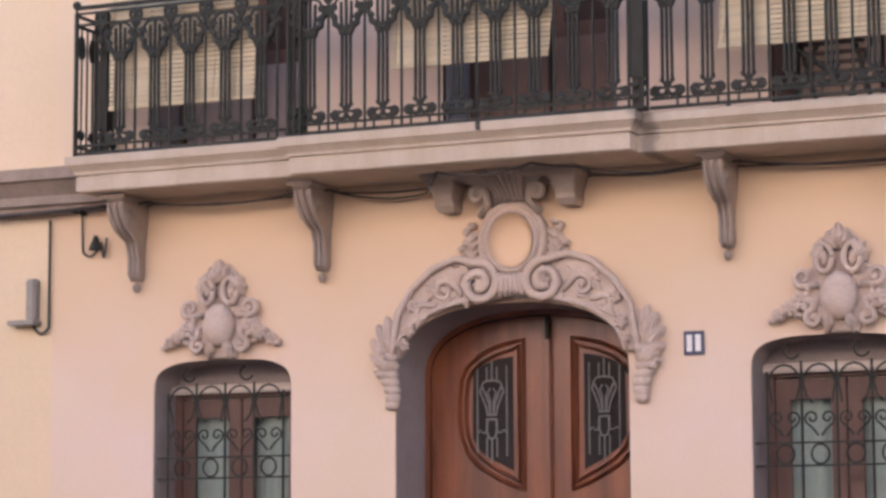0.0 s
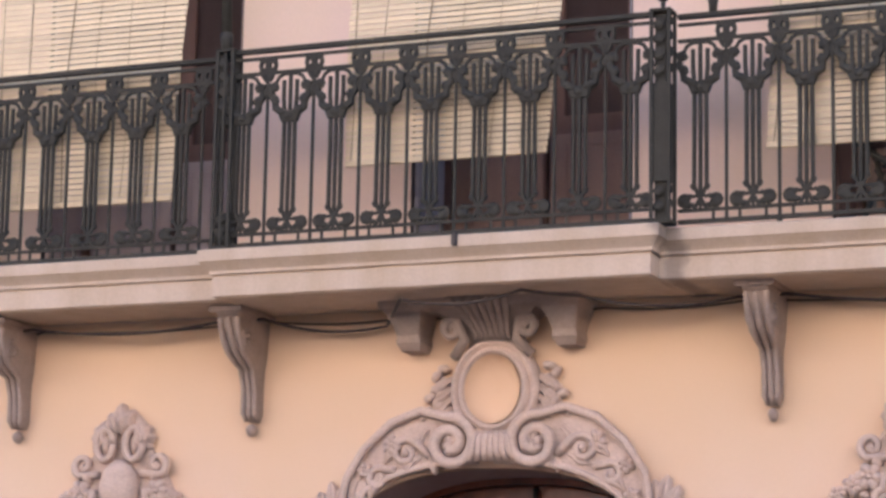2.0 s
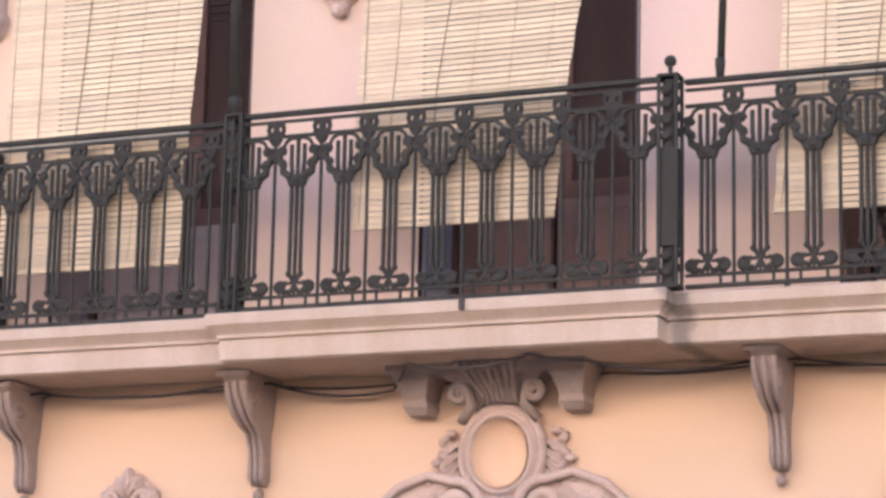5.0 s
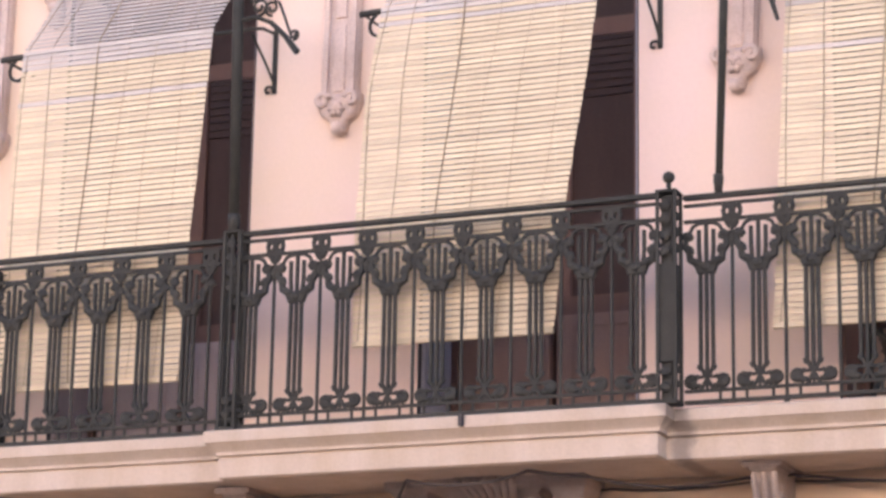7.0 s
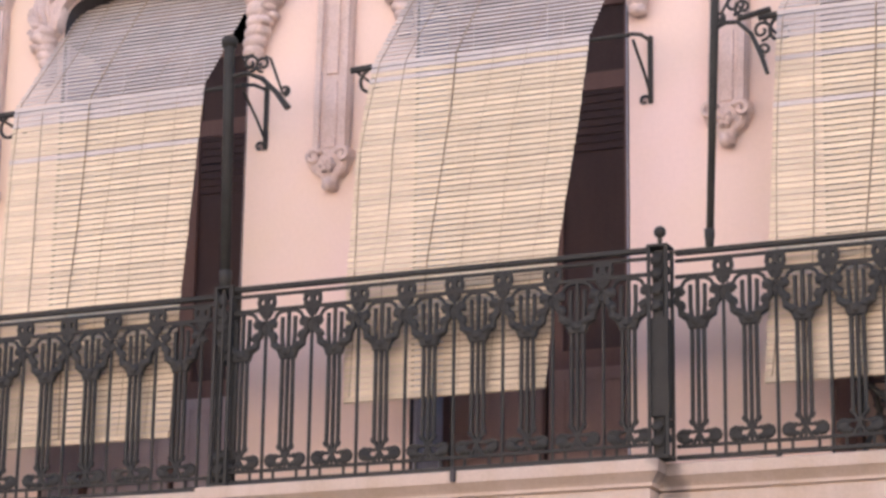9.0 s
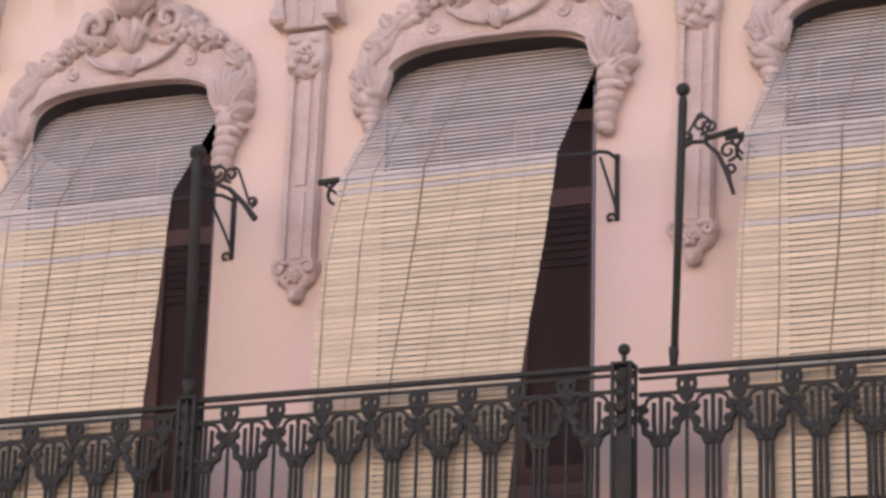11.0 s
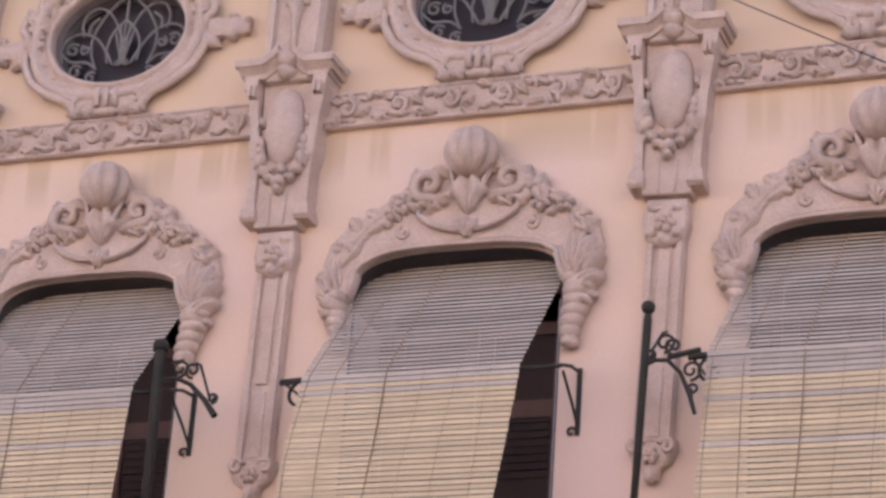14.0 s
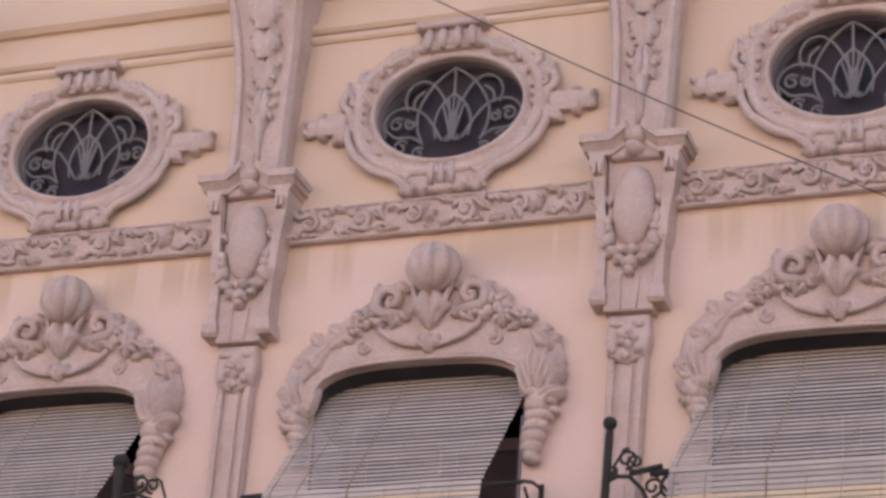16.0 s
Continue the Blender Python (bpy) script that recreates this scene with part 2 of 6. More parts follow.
def box(bm, x0, x1, y0, y1, z0, z1, bevel=0.0):
    v = [bm.verts.new(p) for p in ((x0, y0, z0), (x1, y0, z0), (x1, y1, z0), (x0, y1, z0), (x0, y0, z1), (x1, y0, z1), (x1, y1, z1), (x0, y1, z1))]
    f = [bm.faces.new([v[i] for i in q]) for q in ((0, 3, 2, 1), (4, 5, 6, 7), (0, 1, 5, 4), (1, 2, 6, 5), (2, 3, 7, 6), (3, 0, 4, 7))]
    if bevel:
        bmesh.ops.bevel(bm, geom=list({e for q in f for e in q.edges}), offset=bevel, segments=2, affect='EDGES')
    return bm


def loft(bm, rings, closed=True, caps=True):
    """Skin rings of equal length."""
    vs = [[bm.verts.new(p) for p in ring] for ring in rings]
    n = len(vs[0])
    for a, b in zip(vs, vs[1:]):
        for i in range(n if closed else n - 1):
            j = (i + 1) % n
            bm.faces.new((a[i], a[j], b[j], b[i]))
    if caps and closed:
        bm.faces.new(vs[0][::-1])
        bm.faces.new(vs[-1])
    return bm


def rod(bm, pts, r, seg=6, flat=1.0, ref=(0, 1, 0)):
    """A tube along pts; r is one radius or one for each point; flat scales it along ref."""
    pts = [Vector(p) for p in pts]
    ref = Vector(ref)
    rs = r if isinstance(r, (list, tuple)) else [r] * len(pts)
    rings = []
    for i, p in enumerate(pts):
        t = (pts[min(i + 1, len(pts) - 1)] - pts[max(i - 1, 0)]).normalized()
        side = t.cross(ref)
        if side.length < 1e-4:
            side = t.cross(Vector((1, 0, 0.01)))
        side.normalize()
        up = side.cross(t).normalized()
        rings.append([p + side * (math.cos(a) * rs[i]) + up * (math.sin(a) * rs[i] * flat) for a in (2 * math.pi * k / seg + 0.3 for k in range(seg))])
    return loft(bm, rings)


def smooth(pts, n=5):
    """A rounded line through pts, with n steps from each to the next."""
    q = [Vector(p) for p in pts]
    q = [q[0] * 2 - q[1], *q, q[-1] * 2 - q[-2]]
    out = []
    for a, b, c, d in zip(q, q[1:], q[2:], q[3:]):
        for i in range(n):
            u = i / n
            out.append(0.5 * (2 * b + (c - a) * u + (2 * a - 5 * b + 4 * c - d) * u * u + (3 * b - a - 3 * c + d) * u ** 3))
    return [*out, q[-2]]


def blob(bm, c, r, turn=0.0, rough=0.12, div=2, freq=9.0):
    """A lump of carving: a squashed ball with an uneven skin, turned in the wall's plane."""
    made = bmesh.ops.create_icosphere(bm, subdivisions=div, radius=1.0)["verts"]
    ca, sa = math.cos(turn), math.sin(turn)
    seed = Vector((c[0] * 7.1, c[2] * 5.3, c[1]))
    for v in made:
        k = 1 + rough * noise.noise(v.co * freq * 0.25 + seed)
        x, y, z = v.co.x * r[0] * k, v.co.y * r[1] * k, v.co.z * r[2] * k
        v.co = Vector((c[0] + x * ca - z * sa, c[1] + y, c[2] + x * sa + z * ca))
    return bm


def leaf(bm, c, length, width, turn, y=0.0, lift=0.05, lobes=3, curl=0.0):
    """An acanthus leaf from c along turn (radians in the wall's plane): lobed edge, raised sides, sunk midrib."""
    n, w = 10, 6
    ca, sa = math.cos(turn), math.sin(turn)
    rows = []
    for i in range(n + 1):
        u = i / n
        half = width * 0.5 * math.sin(math.pi * min(1, 0.12 + 0.88 * u)) ** 0.7 * (1 + 0.22 * math.cos(u * lobes * 2 * math.pi))
        bend = curl * u * u * length
        row = []
        for j in range(w + 1):
            v = j / w * 2 - 1
            h = lift * (math.sin(math.pi * (0.1 + 0.85 * u)) ** 0.6) * (0.45 + 0.75 * abs(v) * (1 - v * v) * 2.2) * (1 - 0.85 * v ** 4)
            px, pz = u * length, v * half + bend
            row.append((c[0] + px * ca - pz * sa, y - h, c[1] + px * sa + pz * ca))
        rows.append(row)
    vs = [[bm.verts.new(p) for p in r] for r in rows]
    back = [[bm.verts.new((p[0], y + 0.01, p[2])) for p in (r[0], r[-1])] for r in rows]
    for i in range(n):
        for j in range(w):
            bm.faces.new((vs[i][j], vs[i][j + 1], vs[i + 1][j + 1], vs[i + 1][j]))
        bm.faces.new((back[i][0], vs[i][0], vs[i + 1][0], back[i + 1][0]))
        bm.faces.new((vs[i][w], back[i][1], back[i + 1][1], vs[i + 1][w]))
    return bm


def spiral(cx, cz, r0, r1, a0, turns, y, n=None, sx=1.0):
    """Points of a spiral in the wall's plane from radius r0 at angle a0 to r1; sx -1 mirrors it."""
    n = n or int(14 * abs(turns)) + 6
    out = []
    for i in range(n + 1):
        u = i / n
        a, r = a0 + turns * 2 * math.pi * u, r0 + (r1 - r0) * u
        out.append((cx + sx * r * math.cos(a), y, cz + r * math.sin(a)))
    return out


def offset_ring(pts, d):
    """A closed outline (x, z) moved inwards by d."""
    n = len(pts)
    area = sum(pts[i][0] * pts[(i + 1) % n][1] - pts[(i + 1) % n][0] * pts[i][1] for i in range(n))
    s = 1 if area > 0 else -1
    out = []
    for i in range(n):
        a, b, c = Vector(pts[i - 1]), Vector(pts[i]), Vector(pts[(i + 1) % n])
        e, g = (b - a).normalized(), (c - b).normalized()
        nrm = Vector((-(e.y + g.y), e.x + g.x))
        if nrm.length < 1e-6:
            nrm = Vector((-e.y, e.x))
        nrm.normalize()
        out.append(tuple(b + nrm * (d * s)))
    return out


def relief(bm, outline, y0, y1, soft=0.012):
    """A raised slab with a softened rim: outline (x, z) from y0 (back) to y1 (front)."""
    inner = offset_ring(outline, soft * 0.5)
    inner2 = offset_ring(outline, soft * 1.3)
    return loft(bm, [[(x, y0, z) for x, z in outline], [(x, y1 + soft, z) for x, z in outline],
                     [(x, y1 + soft * 0.35, z) for x, z in inner], [(x, y1, z) for x, z in inner2]])


def moulding(bm, profile, x0, x1):
    """A profile (y, z) run along x."""
    return loft(bm, [[(x, y, z) for y, z in profile] for x in (x0, x1)])


def arch(x0, x1, z0, spring, rise, n=14, round_=0.0):
    """The outline (x, z) of an opening: straight jambs, a flat basket arch over the spring."""
    cx, hw = (x0 + x1) / 2, (x1 - x0) / 2
    pts = [(x0, z0), (x1, z0)]
    for i in range(n + 1):
        a = math.pi * i / n
        c, s = math.cos(a), math.sin(a)
        pts.append((cx + hw * math.copysign(abs(c) ** round_, c) if round_ else cx + hw * c, spring + rise * (s ** round_ if round_ else s)))
    return pts


def ellipse(cx, cz, rx, rz, n=40):
    return [(cx + rx * math.cos(2 * math.pi * i / n), cz + rz * math.sin(2 * math.pi * i / n)) for i in range(n)]


def pierced_wall(name, outer, holes, thick, mat):
    """A wall in the plane y = 0 with openings that go through it."""
    from mathutils.geometry import tessellate_polygon
    loops = [outer] + holes
    flat = [p for q in loops for p in q]
    tris = tessellate_polygon([[Vector((x, z, 0)) for x, z in q] for q in loops])
    bm = bmesh.new()
    front = [bm.verts.new((x, 0, z)) for x, z in flat]
    back = [bm.verts.new((x, thick, z)) for x, z in flat]
    for t in tris:
        bm.faces.new([front[i] for i in t])
        bm.faces.new([back[i] for i in reversed(t)])
    k = 0
    for q in loops:
        n = len(q)
        for i in range(n):
            a, b = k + i, k + (i + 1) % n
            bm.faces.new((front[a], front[b], back[b], back[a]))
        k += n
    return part(name, bm, mat)


# ---- large structure ----
WALL_T = 0.64
UX = (-2.075, 0.145, 2.375)      # axes of the balcony windows
CX = (-2.025, 0.21, 2.445)       # axes of the carved crests over them
OX = (-2.115, 0.21, 2.505)       # axes of the oval windows above
PX = (-3.15, -0.918, 1.33, 3.54)  # pilasters between them
door_hole = arch(-0.808, 0.808, 0.14, 2.42, 0.446, 24, 0.85)
low_holes = [arch(c - 0.523, c + 0.523, 0.85, 2.36, 0.215, 20, 0.6) for c in (-2.096, 2.125)]
up_holes = [arch(c - 0.605, c + 0.605, 3.94, 6.77, 0.268, 20, 0.6) for c in UX]
OZ = 8.612
oval_holes = [ellipse(c, OZ, 0.445, 0.325) for c in OX]
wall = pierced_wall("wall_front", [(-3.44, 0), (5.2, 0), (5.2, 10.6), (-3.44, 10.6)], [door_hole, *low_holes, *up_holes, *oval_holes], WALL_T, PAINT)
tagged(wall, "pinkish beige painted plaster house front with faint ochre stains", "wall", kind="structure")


def lining(name, hole, y0, y1, mat, label):
    """A thin lining inside an opening; its material's colour carries the recess's shade."""
    inner = offset_ring(hole, 0.006)
    bm = bmesh.new()
    loft(bm, [[(x, y, z) for x, z in q] for q, y in ((inner, y0), (inner, y1))], caps=False)
    ob = part(name, bm, mat)
    return tagged(ob, label, "reveal", kind="structure")


lining("door_reveal", door_hole, 0.004, WALL_T, REVEAL, "plaster reveal of the arched doorway, greyed for shade")
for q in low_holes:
    lining("window_reveal", q, 0.004, WALL_T, REVEAL, "plaster reveal of a barred window, greyed for shade")
# the shade inside the balcony windows is carried by this lining's colour
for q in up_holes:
    lining("window_reveal", q, -0.002, WALL_T, REVEAL_DARK, "balcony window reveal, its shade put into the colour")
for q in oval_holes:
    lining("window_reveal", q, 0.0, WALL_T, REVEAL, "plaster reveal of an oval window, greyed for shade")

# unseen room shells behind the openings, plain; near-black colour stands for the dark inside
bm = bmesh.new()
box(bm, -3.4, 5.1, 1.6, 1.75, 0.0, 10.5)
tagged(part("wall_inner", bm, DARK), "unseen inner wall, near-black for the unlit rooms", "wall", kind="structure")
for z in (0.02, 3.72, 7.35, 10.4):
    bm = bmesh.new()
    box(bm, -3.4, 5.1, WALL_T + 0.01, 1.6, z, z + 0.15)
    tagged(part("floor_inner", bm, DARK), "unseen floor, near-black for the unlit rooms", "floor", kind="structure")
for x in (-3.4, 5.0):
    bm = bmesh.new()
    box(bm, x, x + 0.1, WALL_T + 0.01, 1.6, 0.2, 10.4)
    tagged(part("wall_side", bm, DARK), "unseen side wall, near-black for the unlit rooms", "wall", kind="structure")

# the neighbouring house on the left, lengthened out of view to block the sun
bm = bmesh.new()
box(bm, -40.0, -3.445, 0.01, 0.5, 0.0, 9.9)
tagged(part("wall_neighbour", bm, PAINT_NEXT), "yellowish plaster wall of the neighbouring house", "wall", kind="structure")
bm = bmesh.new()
moulding(bm, [(0.01, 3.64), (-0.05, 3.64), (-0.06, 3.69), (-0.11, 3.70), (-0.12, 3.755), (-0.10, 3.76), (-0.14, 3.80), (-0.19, 3.85), (-0.23, 3.86), (-0.24, 3.90), (-0.22, 3.905), (-0.23, 3.94), (0.01, 3.96)], -40.0, -2.96)
tagged(part("cornice", bm, STONE_LOW), "worn stone string course of the neighbouring house", "cornice", kind="structure")

# Unseen wall added on the right to keep the sun off the street.
bm = bmesh.new()
box(bm, 5.21, 40.0, 0.01, 0.5, 0.0, 10.4)
tagged(part("wall_neighbour", bm, PAINT_NEXT), "plain unseen wall added to keep sun off the street", "wall", kind="structure")

# street
bm = bmesh.new()
box(bm, -60, 60, -60, -1.6, -0.3, 0.0)
tagged(part("road", bm, STREET), "pale stone-paved street before the house", "road", kind="structure")
bm = bmesh.new()
box(bm, -60, 60, -1.6, 0.0, -0.3, 0.14, 0.02)
tagged(part("pavement", bm, PAVING), "pale paved footway with a kerb along the house", "pavement", kind="structure")
bm = bmesh.new()
box(bm, -40, 40, -18.5, -17.5, 0.0, 10.5)
tagged(part("wall_opposite", bm, OPPOSITE), "plain plastered house wall across the street", "wall", kind="structure")


# ---- balcony ----
def stepped(bm, x0, x1, d, levels):
    """A moulded slab: each level is (overhang, z); it grows from the wall to the depth d."""
    return loft(bm, [[(x0 - o, 0.0, z), (x0 - o, -d - o, z), (x1 + o, -d - o, z), (x1 + o, 0.0, z)] for o, z in levels])


EDGE = [(-0.02, 3.690), (0.0, 3.700), (0.0, 3.796), (-0.010, 3.800), (-0.010, 3.806), (0.012, 3.810), (0.012, 3.826), (0.022, 3.838), (0.046, 3.862), (0.058, 3.872), (0.060, 3.925), (0.052, 3.932)]
balcony = thing("balcony", "moulded stone balcony slab with a stepped-out middle", "balcony")
for name, x0, x1, d in (("slab", -1.275, 1.05, 0.62), ("slab", -2.955, -1.275, 0.49), ("slab", 1.05, 2.75, 0.49)):
    bm = bmesh.new()
    stepped(bm, x0, x1, d, [(o, z + (0.008 if x0 < -2 else -0.004 if d < 0.6 else 0.0)) for o, z in EDGE])
    part(name, bm, SLAB, balcony)


def console(cx):
    """A fluted scroll bracket under the slab."""
    ob = thing("bracket", "fluted stone scroll bracket under the balcony slab", "bracket", "brackets under the balcony", (cx, 0, 0))
    prof = [(3.69, 0.37, 0.066), (3.655, 0.37, 0.067), (3.64, 0.345, 0.060), (3.59, 0.335, 0.059), (3.53, 0.305, 0.055), (3.47, 0.25, 0.052), (3.43, 0.18, 0.047), (3.40, 0.125, 0.041), (3.30, 0.092, 0.038), (3.17, 0.085, 0.039), (3.13, 0.065, 0.024)]
    bm = bmesh.new()
    loft(bm, [[(-w, 0, z), (-w, -d + 0.012, z), (-w * 0.85, -d, z), (w * 0.85, -d, z), (w, -d + 0.012, z), (w, 0, z)] for z, d, w in prof])
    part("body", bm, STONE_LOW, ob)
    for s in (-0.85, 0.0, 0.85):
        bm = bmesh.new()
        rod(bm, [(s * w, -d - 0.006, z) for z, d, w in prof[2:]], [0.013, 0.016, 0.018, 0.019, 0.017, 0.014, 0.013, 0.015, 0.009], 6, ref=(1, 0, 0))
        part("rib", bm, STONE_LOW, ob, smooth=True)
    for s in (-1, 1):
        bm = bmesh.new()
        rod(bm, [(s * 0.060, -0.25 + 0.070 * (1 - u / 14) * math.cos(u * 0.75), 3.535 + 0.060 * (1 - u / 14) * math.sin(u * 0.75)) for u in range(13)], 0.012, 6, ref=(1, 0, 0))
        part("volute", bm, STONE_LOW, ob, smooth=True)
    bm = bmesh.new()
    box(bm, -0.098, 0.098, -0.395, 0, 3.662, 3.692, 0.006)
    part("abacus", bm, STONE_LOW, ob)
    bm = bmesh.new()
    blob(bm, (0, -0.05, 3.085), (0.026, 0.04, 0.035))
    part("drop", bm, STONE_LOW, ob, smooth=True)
    return ob


bm = bmesh.new()
box(bm, 0.062, 0.088, -0.70, -0.60, 3.875, 3.935, 0.004)
part("drain_lip", bm, CABLE, balcony, "dark lead drain in the slab's edge")

con = console(-1.315)
for x in (-2.735, 1.485, 2.68):
    copy_thing(con, pose(x, 0, 0))

# ---- iron railing ----
RY_MID, RY_SIDE = -0.60, -0.51
Z_TOP, Z_MID2, Z_SUB, Z_LOW, Z_BOT = 4.965, 4.925, 4.845, 4.012, 3.958


def panel(ob, x, y):
    """One ornamental bundle of the railing: three bars with a leafy cup, side leaves and foot scrolls."""
    for s in (-1, 0, 1):
        bm = bmesh.new()
        rod(bm, [(x + s * 0.031, y, 4.11), (x + s * 0.029, y, 4.60), (x + s * 0.031, y, 4.645), (x + s * 0.036, y, 4.70), (x + s * 0.036, y, 4.80 if s else Z_SUB)], 0.0118, 5)
        part("bar", bm, IRON, ob)
    bm = bmesh.new()
    cup = [(-0.040, 4.585), (0.040, 4.585), (0.055, 4.625), (0.088, 4.650), (0.092, 4.690), (0.112, 4.72), (0.104, 4.755), (0.122, 4.79), (0.100, 4.79), (0.084, 4.745), (0.078, 4.705), (0.055, 4.665), (0.0, 4.640), (-0.055, 4.665), (-0.078, 4.705), (-0.084, 4.745), (-0.100, 4.79), (-0.122, 4.79), (-0.104, 4.755), (-0.112, 4.72), (-0.092, 4.690), (-0.088, 4.650), (-0.055, 4.625)]
    relief(bm, [(x + a * 1.06, b - 0.004) for a, b in cup], y + 0.012, y - 0.016, 0.006)
    for s in (-1, 1):
        rod(bm, [(x + s * 0.006, y, 4.834), (x + s * 0.038, y, 4.833), (x + s * 0.066, y, 4.818), (x + s * 0.080, y, 4.792), (x + s * 0.078, y, 4.775)], 0.010, 5)
        blob(bm, (x + s * 0.088, y - 0.004, 4.770), (0.029, 0.016, 0.026), s * 0.6, 0.3, 2)
        blob(bm, (x + s * 0.078, y - 0.008, 4.700), (0.028, 0.014, 0.022), s * 1.0, 0.3, 2)
        blob(bm, (x + s * 0.050, y - 0.012, 4.640), (0.031, 0.014, 0.021), s * 0.5, 0.3, 2)
    blob(bm, (x, y - 0.016, 4.615), (0.026, 0.012, 0.025), 0, 0.2, 1)
    part("leaf_cup", bm, IRON, ob)
    bm = bmesh.new()
    for s in (-1, 1):
        blob(bm, (x + s * 0.034, y, 4.128), (0.017, 0.015, 0.016), 0, 0, 1)
        rod(bm, [(x + s * 0.032, y, 4.135), (x + s * 0.012, y, 4.088), (x - s * 0.004, y, 4.065), (x - s * 0.030, y, 4.018)], 0.0105, 5)
        rod(bm, [(x + s * 0.010, y, 4.085), (x + s * 0.030, y, 4.078), (x + s * 0.052, y, 4.086)], 0.009, 5)
        rod(bm, spiral(x + s * 0.080, 4.056, 0.034, 0.012, 2.8, -1.0, y, 10, s), 0.012, 5)
        blob(bm, (x + s * 0.078, y, 4.050), (0.034, 0.014, 0.028), s * 0.4, 0.25, 2)
        blob(bm, (x + s * 0.046, y, 4.036), (0.022, 0.012, 0.014), -s * 0.5, 0.2, 1)
    rod(bm, [(x, y, 4.11), (x, y, 4.012)], 0.009, 5)
    part("foot_scroll", bm, IRON, ob)


def baluster(ob, x, y):
    """A single bar with a knot, and the pierced square between the upper rails."""
    bm = bmesh.new()
    rod(bm, [(x, y, Z_BOT), (x, y, Z_SUB)], 0.0095, 5)
    blob(bm, (x, y, 4.745), (0.024, 0.014, 0.034), 0, 0.2, 1)
    for s in (-1, 1):
        blob(bm, (x + s * 0.020, y - 0.002, 4.828), (0.020, 0.011, 0.016), s * 0.5, 0.2, 1)
    for s in (-1, 1):
        rod(bm, [(x + s * 0.010, y, 4.80), (x + s * 0.030, y, 4.83)], 0.009, 5)
        rod(bm, [(x + s * 0.010, y, 4.76), (x + s * 0.030, y, 4.735)], 0.009, 5)
    part("baluster", bm, IRON, ob)
    bm = bmesh.new()
    for s in (-1, 1):
        rod(bm, [(x + s * 0.024 + 0.019 * math.cos(a), y, 4.885 + 0.026 * math.sin(a)) for a in (k * math.pi / 4 for k in range(9))], 0.013, 5)
    box(bm, x - 0.048, x + 0.048, y - 0.008, y + 0.008, 4.905, 4.925)
    box(bm, x - 0.048, x + 0.048, y - 0.008, y + 0.008, 4.845, 4.862)
    part("pierced_square", bm, IRON, ob)
    for s in (-0.065, 0, 0.065):
        bm = bmesh.new()
        rod(bm, [(x + s, y, Z_BOT), (x + s, y, Z_LOW)], 0.008, 5)
        part("picket", bm, IRON, ob)


def post(ob, x, y, z1, ball, core=True):
    """A square openwork post with a ball on top."""
    for dx in (-0.044, 0.044):
        for dy in (-0.044, 0.044):
            bm = bmesh.new()
            box(bm, x + dx - 0.008, x + dx + 0.008, y + dy - 0.008, y + dy + 0.008, 3.935, z1)
            part("post_bar", bm, IRON, ob)
    bm = bmesh.new()
    box(bm, x - 0.055, x + 0.055, y - 0.055, y + 0.055, 3.935, 3.955, 0.004)
    part("post_base", bm, IRON, ob)
    bm = bmesh.new()
    if core:
        box(bm, x - 0.040, x + 0.040, y - 0.040, y + 0.040, 4.14, 4.62)
        box(bm, x - 0.022, x + 0.022, y - 0.022, y + 0.022, 3.95, 4.96)
    else:
        for dx, dy in ((0, -0.044), (0.044, 0), (-0.044, 0), (0, 0.044)):
            rod(bm, [(x + dx, y + dy, 3.95), (x + dx, y + dy, 4.96)], 0.009, 6, ref=(1, 0, 0))
        for k in range(5):
            blob(bm, (x, y, 4.61 + 0.05 * k), (0.036 + 0.004 * k, 0.036 + 0.004 * k, 0.040), 0.3 * k, 0.25, 2)
        for k in range(3):
            blob(bm, (x, y, 3.99 + 0.05 * k), (0.046, 0.046, 0.034), 0.5 * k, 0.25, 2)
    for z in (4.02, 4.09, 4.68, 4.76, 4.84, 4.91):
        blob(bm, (x - 0.01, y - 0.038, z), (0.032, 0.012, 0.030), 0.4, 0.3, 1)
        blob(bm, (x + 0.037, y, z + 0.02), (0.012, 0.034, 0.030), 0.0, 0.3, 1)
    part("post_ornament", bm, IRON, ob)
    bm = bmesh.new()
    box(bm, x - 0.054, x + 0.054, y - 0.054, y + 0.054, z1, z1 + 0.014, 0.003)
    part("post_cap", bm, IRON, ob)
    if ball:
        bm = bmesh.new()
        rod(bm, [(x, y, z1 + 0.01), (x, y, z1 + 0.03), (x, y, z1 + 0.045), (x, y, z1 + 0.06)], [0.016, 0.009, 0.014, 0.008], 10, ref=(1, 0, 0))
        bmesh.ops.create_uvsphere(bm, u_segments=16, v_segments=10, radius=0.030, matrix=Matrix.Translation((x, y, z1 + 0.085)))
        part("ball", bm, IRON, ob, smooth=True)


def railing(name_label, x0, x1, y, xs, singles):
    ob = thing("balcony_railing", name_label, "railing", "balcony railing sections")
    for z, h, d in ((Z_TOP, 0.012, 0.020), (Z_MID2, 0.008, 0.010), (Z_SUB, 0.009, 0.010), (Z_LOW, 0.008, 0.010), (Z_BOT, 0.010, 0.012)):
        bm = bmesh.new()
        box(bm, x0, x1, y - d, y + d, z - h, z + h, 0.003)
        part("rail", bm, IRON, ob)
    for x in xs:
        panel(ob, x, y)
    for x in singles:
        baluster(ob, x, y)
    for x in singles[1::3]:
        bm = bmesh.new()
        rod(bm, [(x, y, 3.915), (x, y, Z_BOT)], 0.014, 8, ref=(1, 0, 0))
        part("stud", bm, IRON, ob)
    return ob


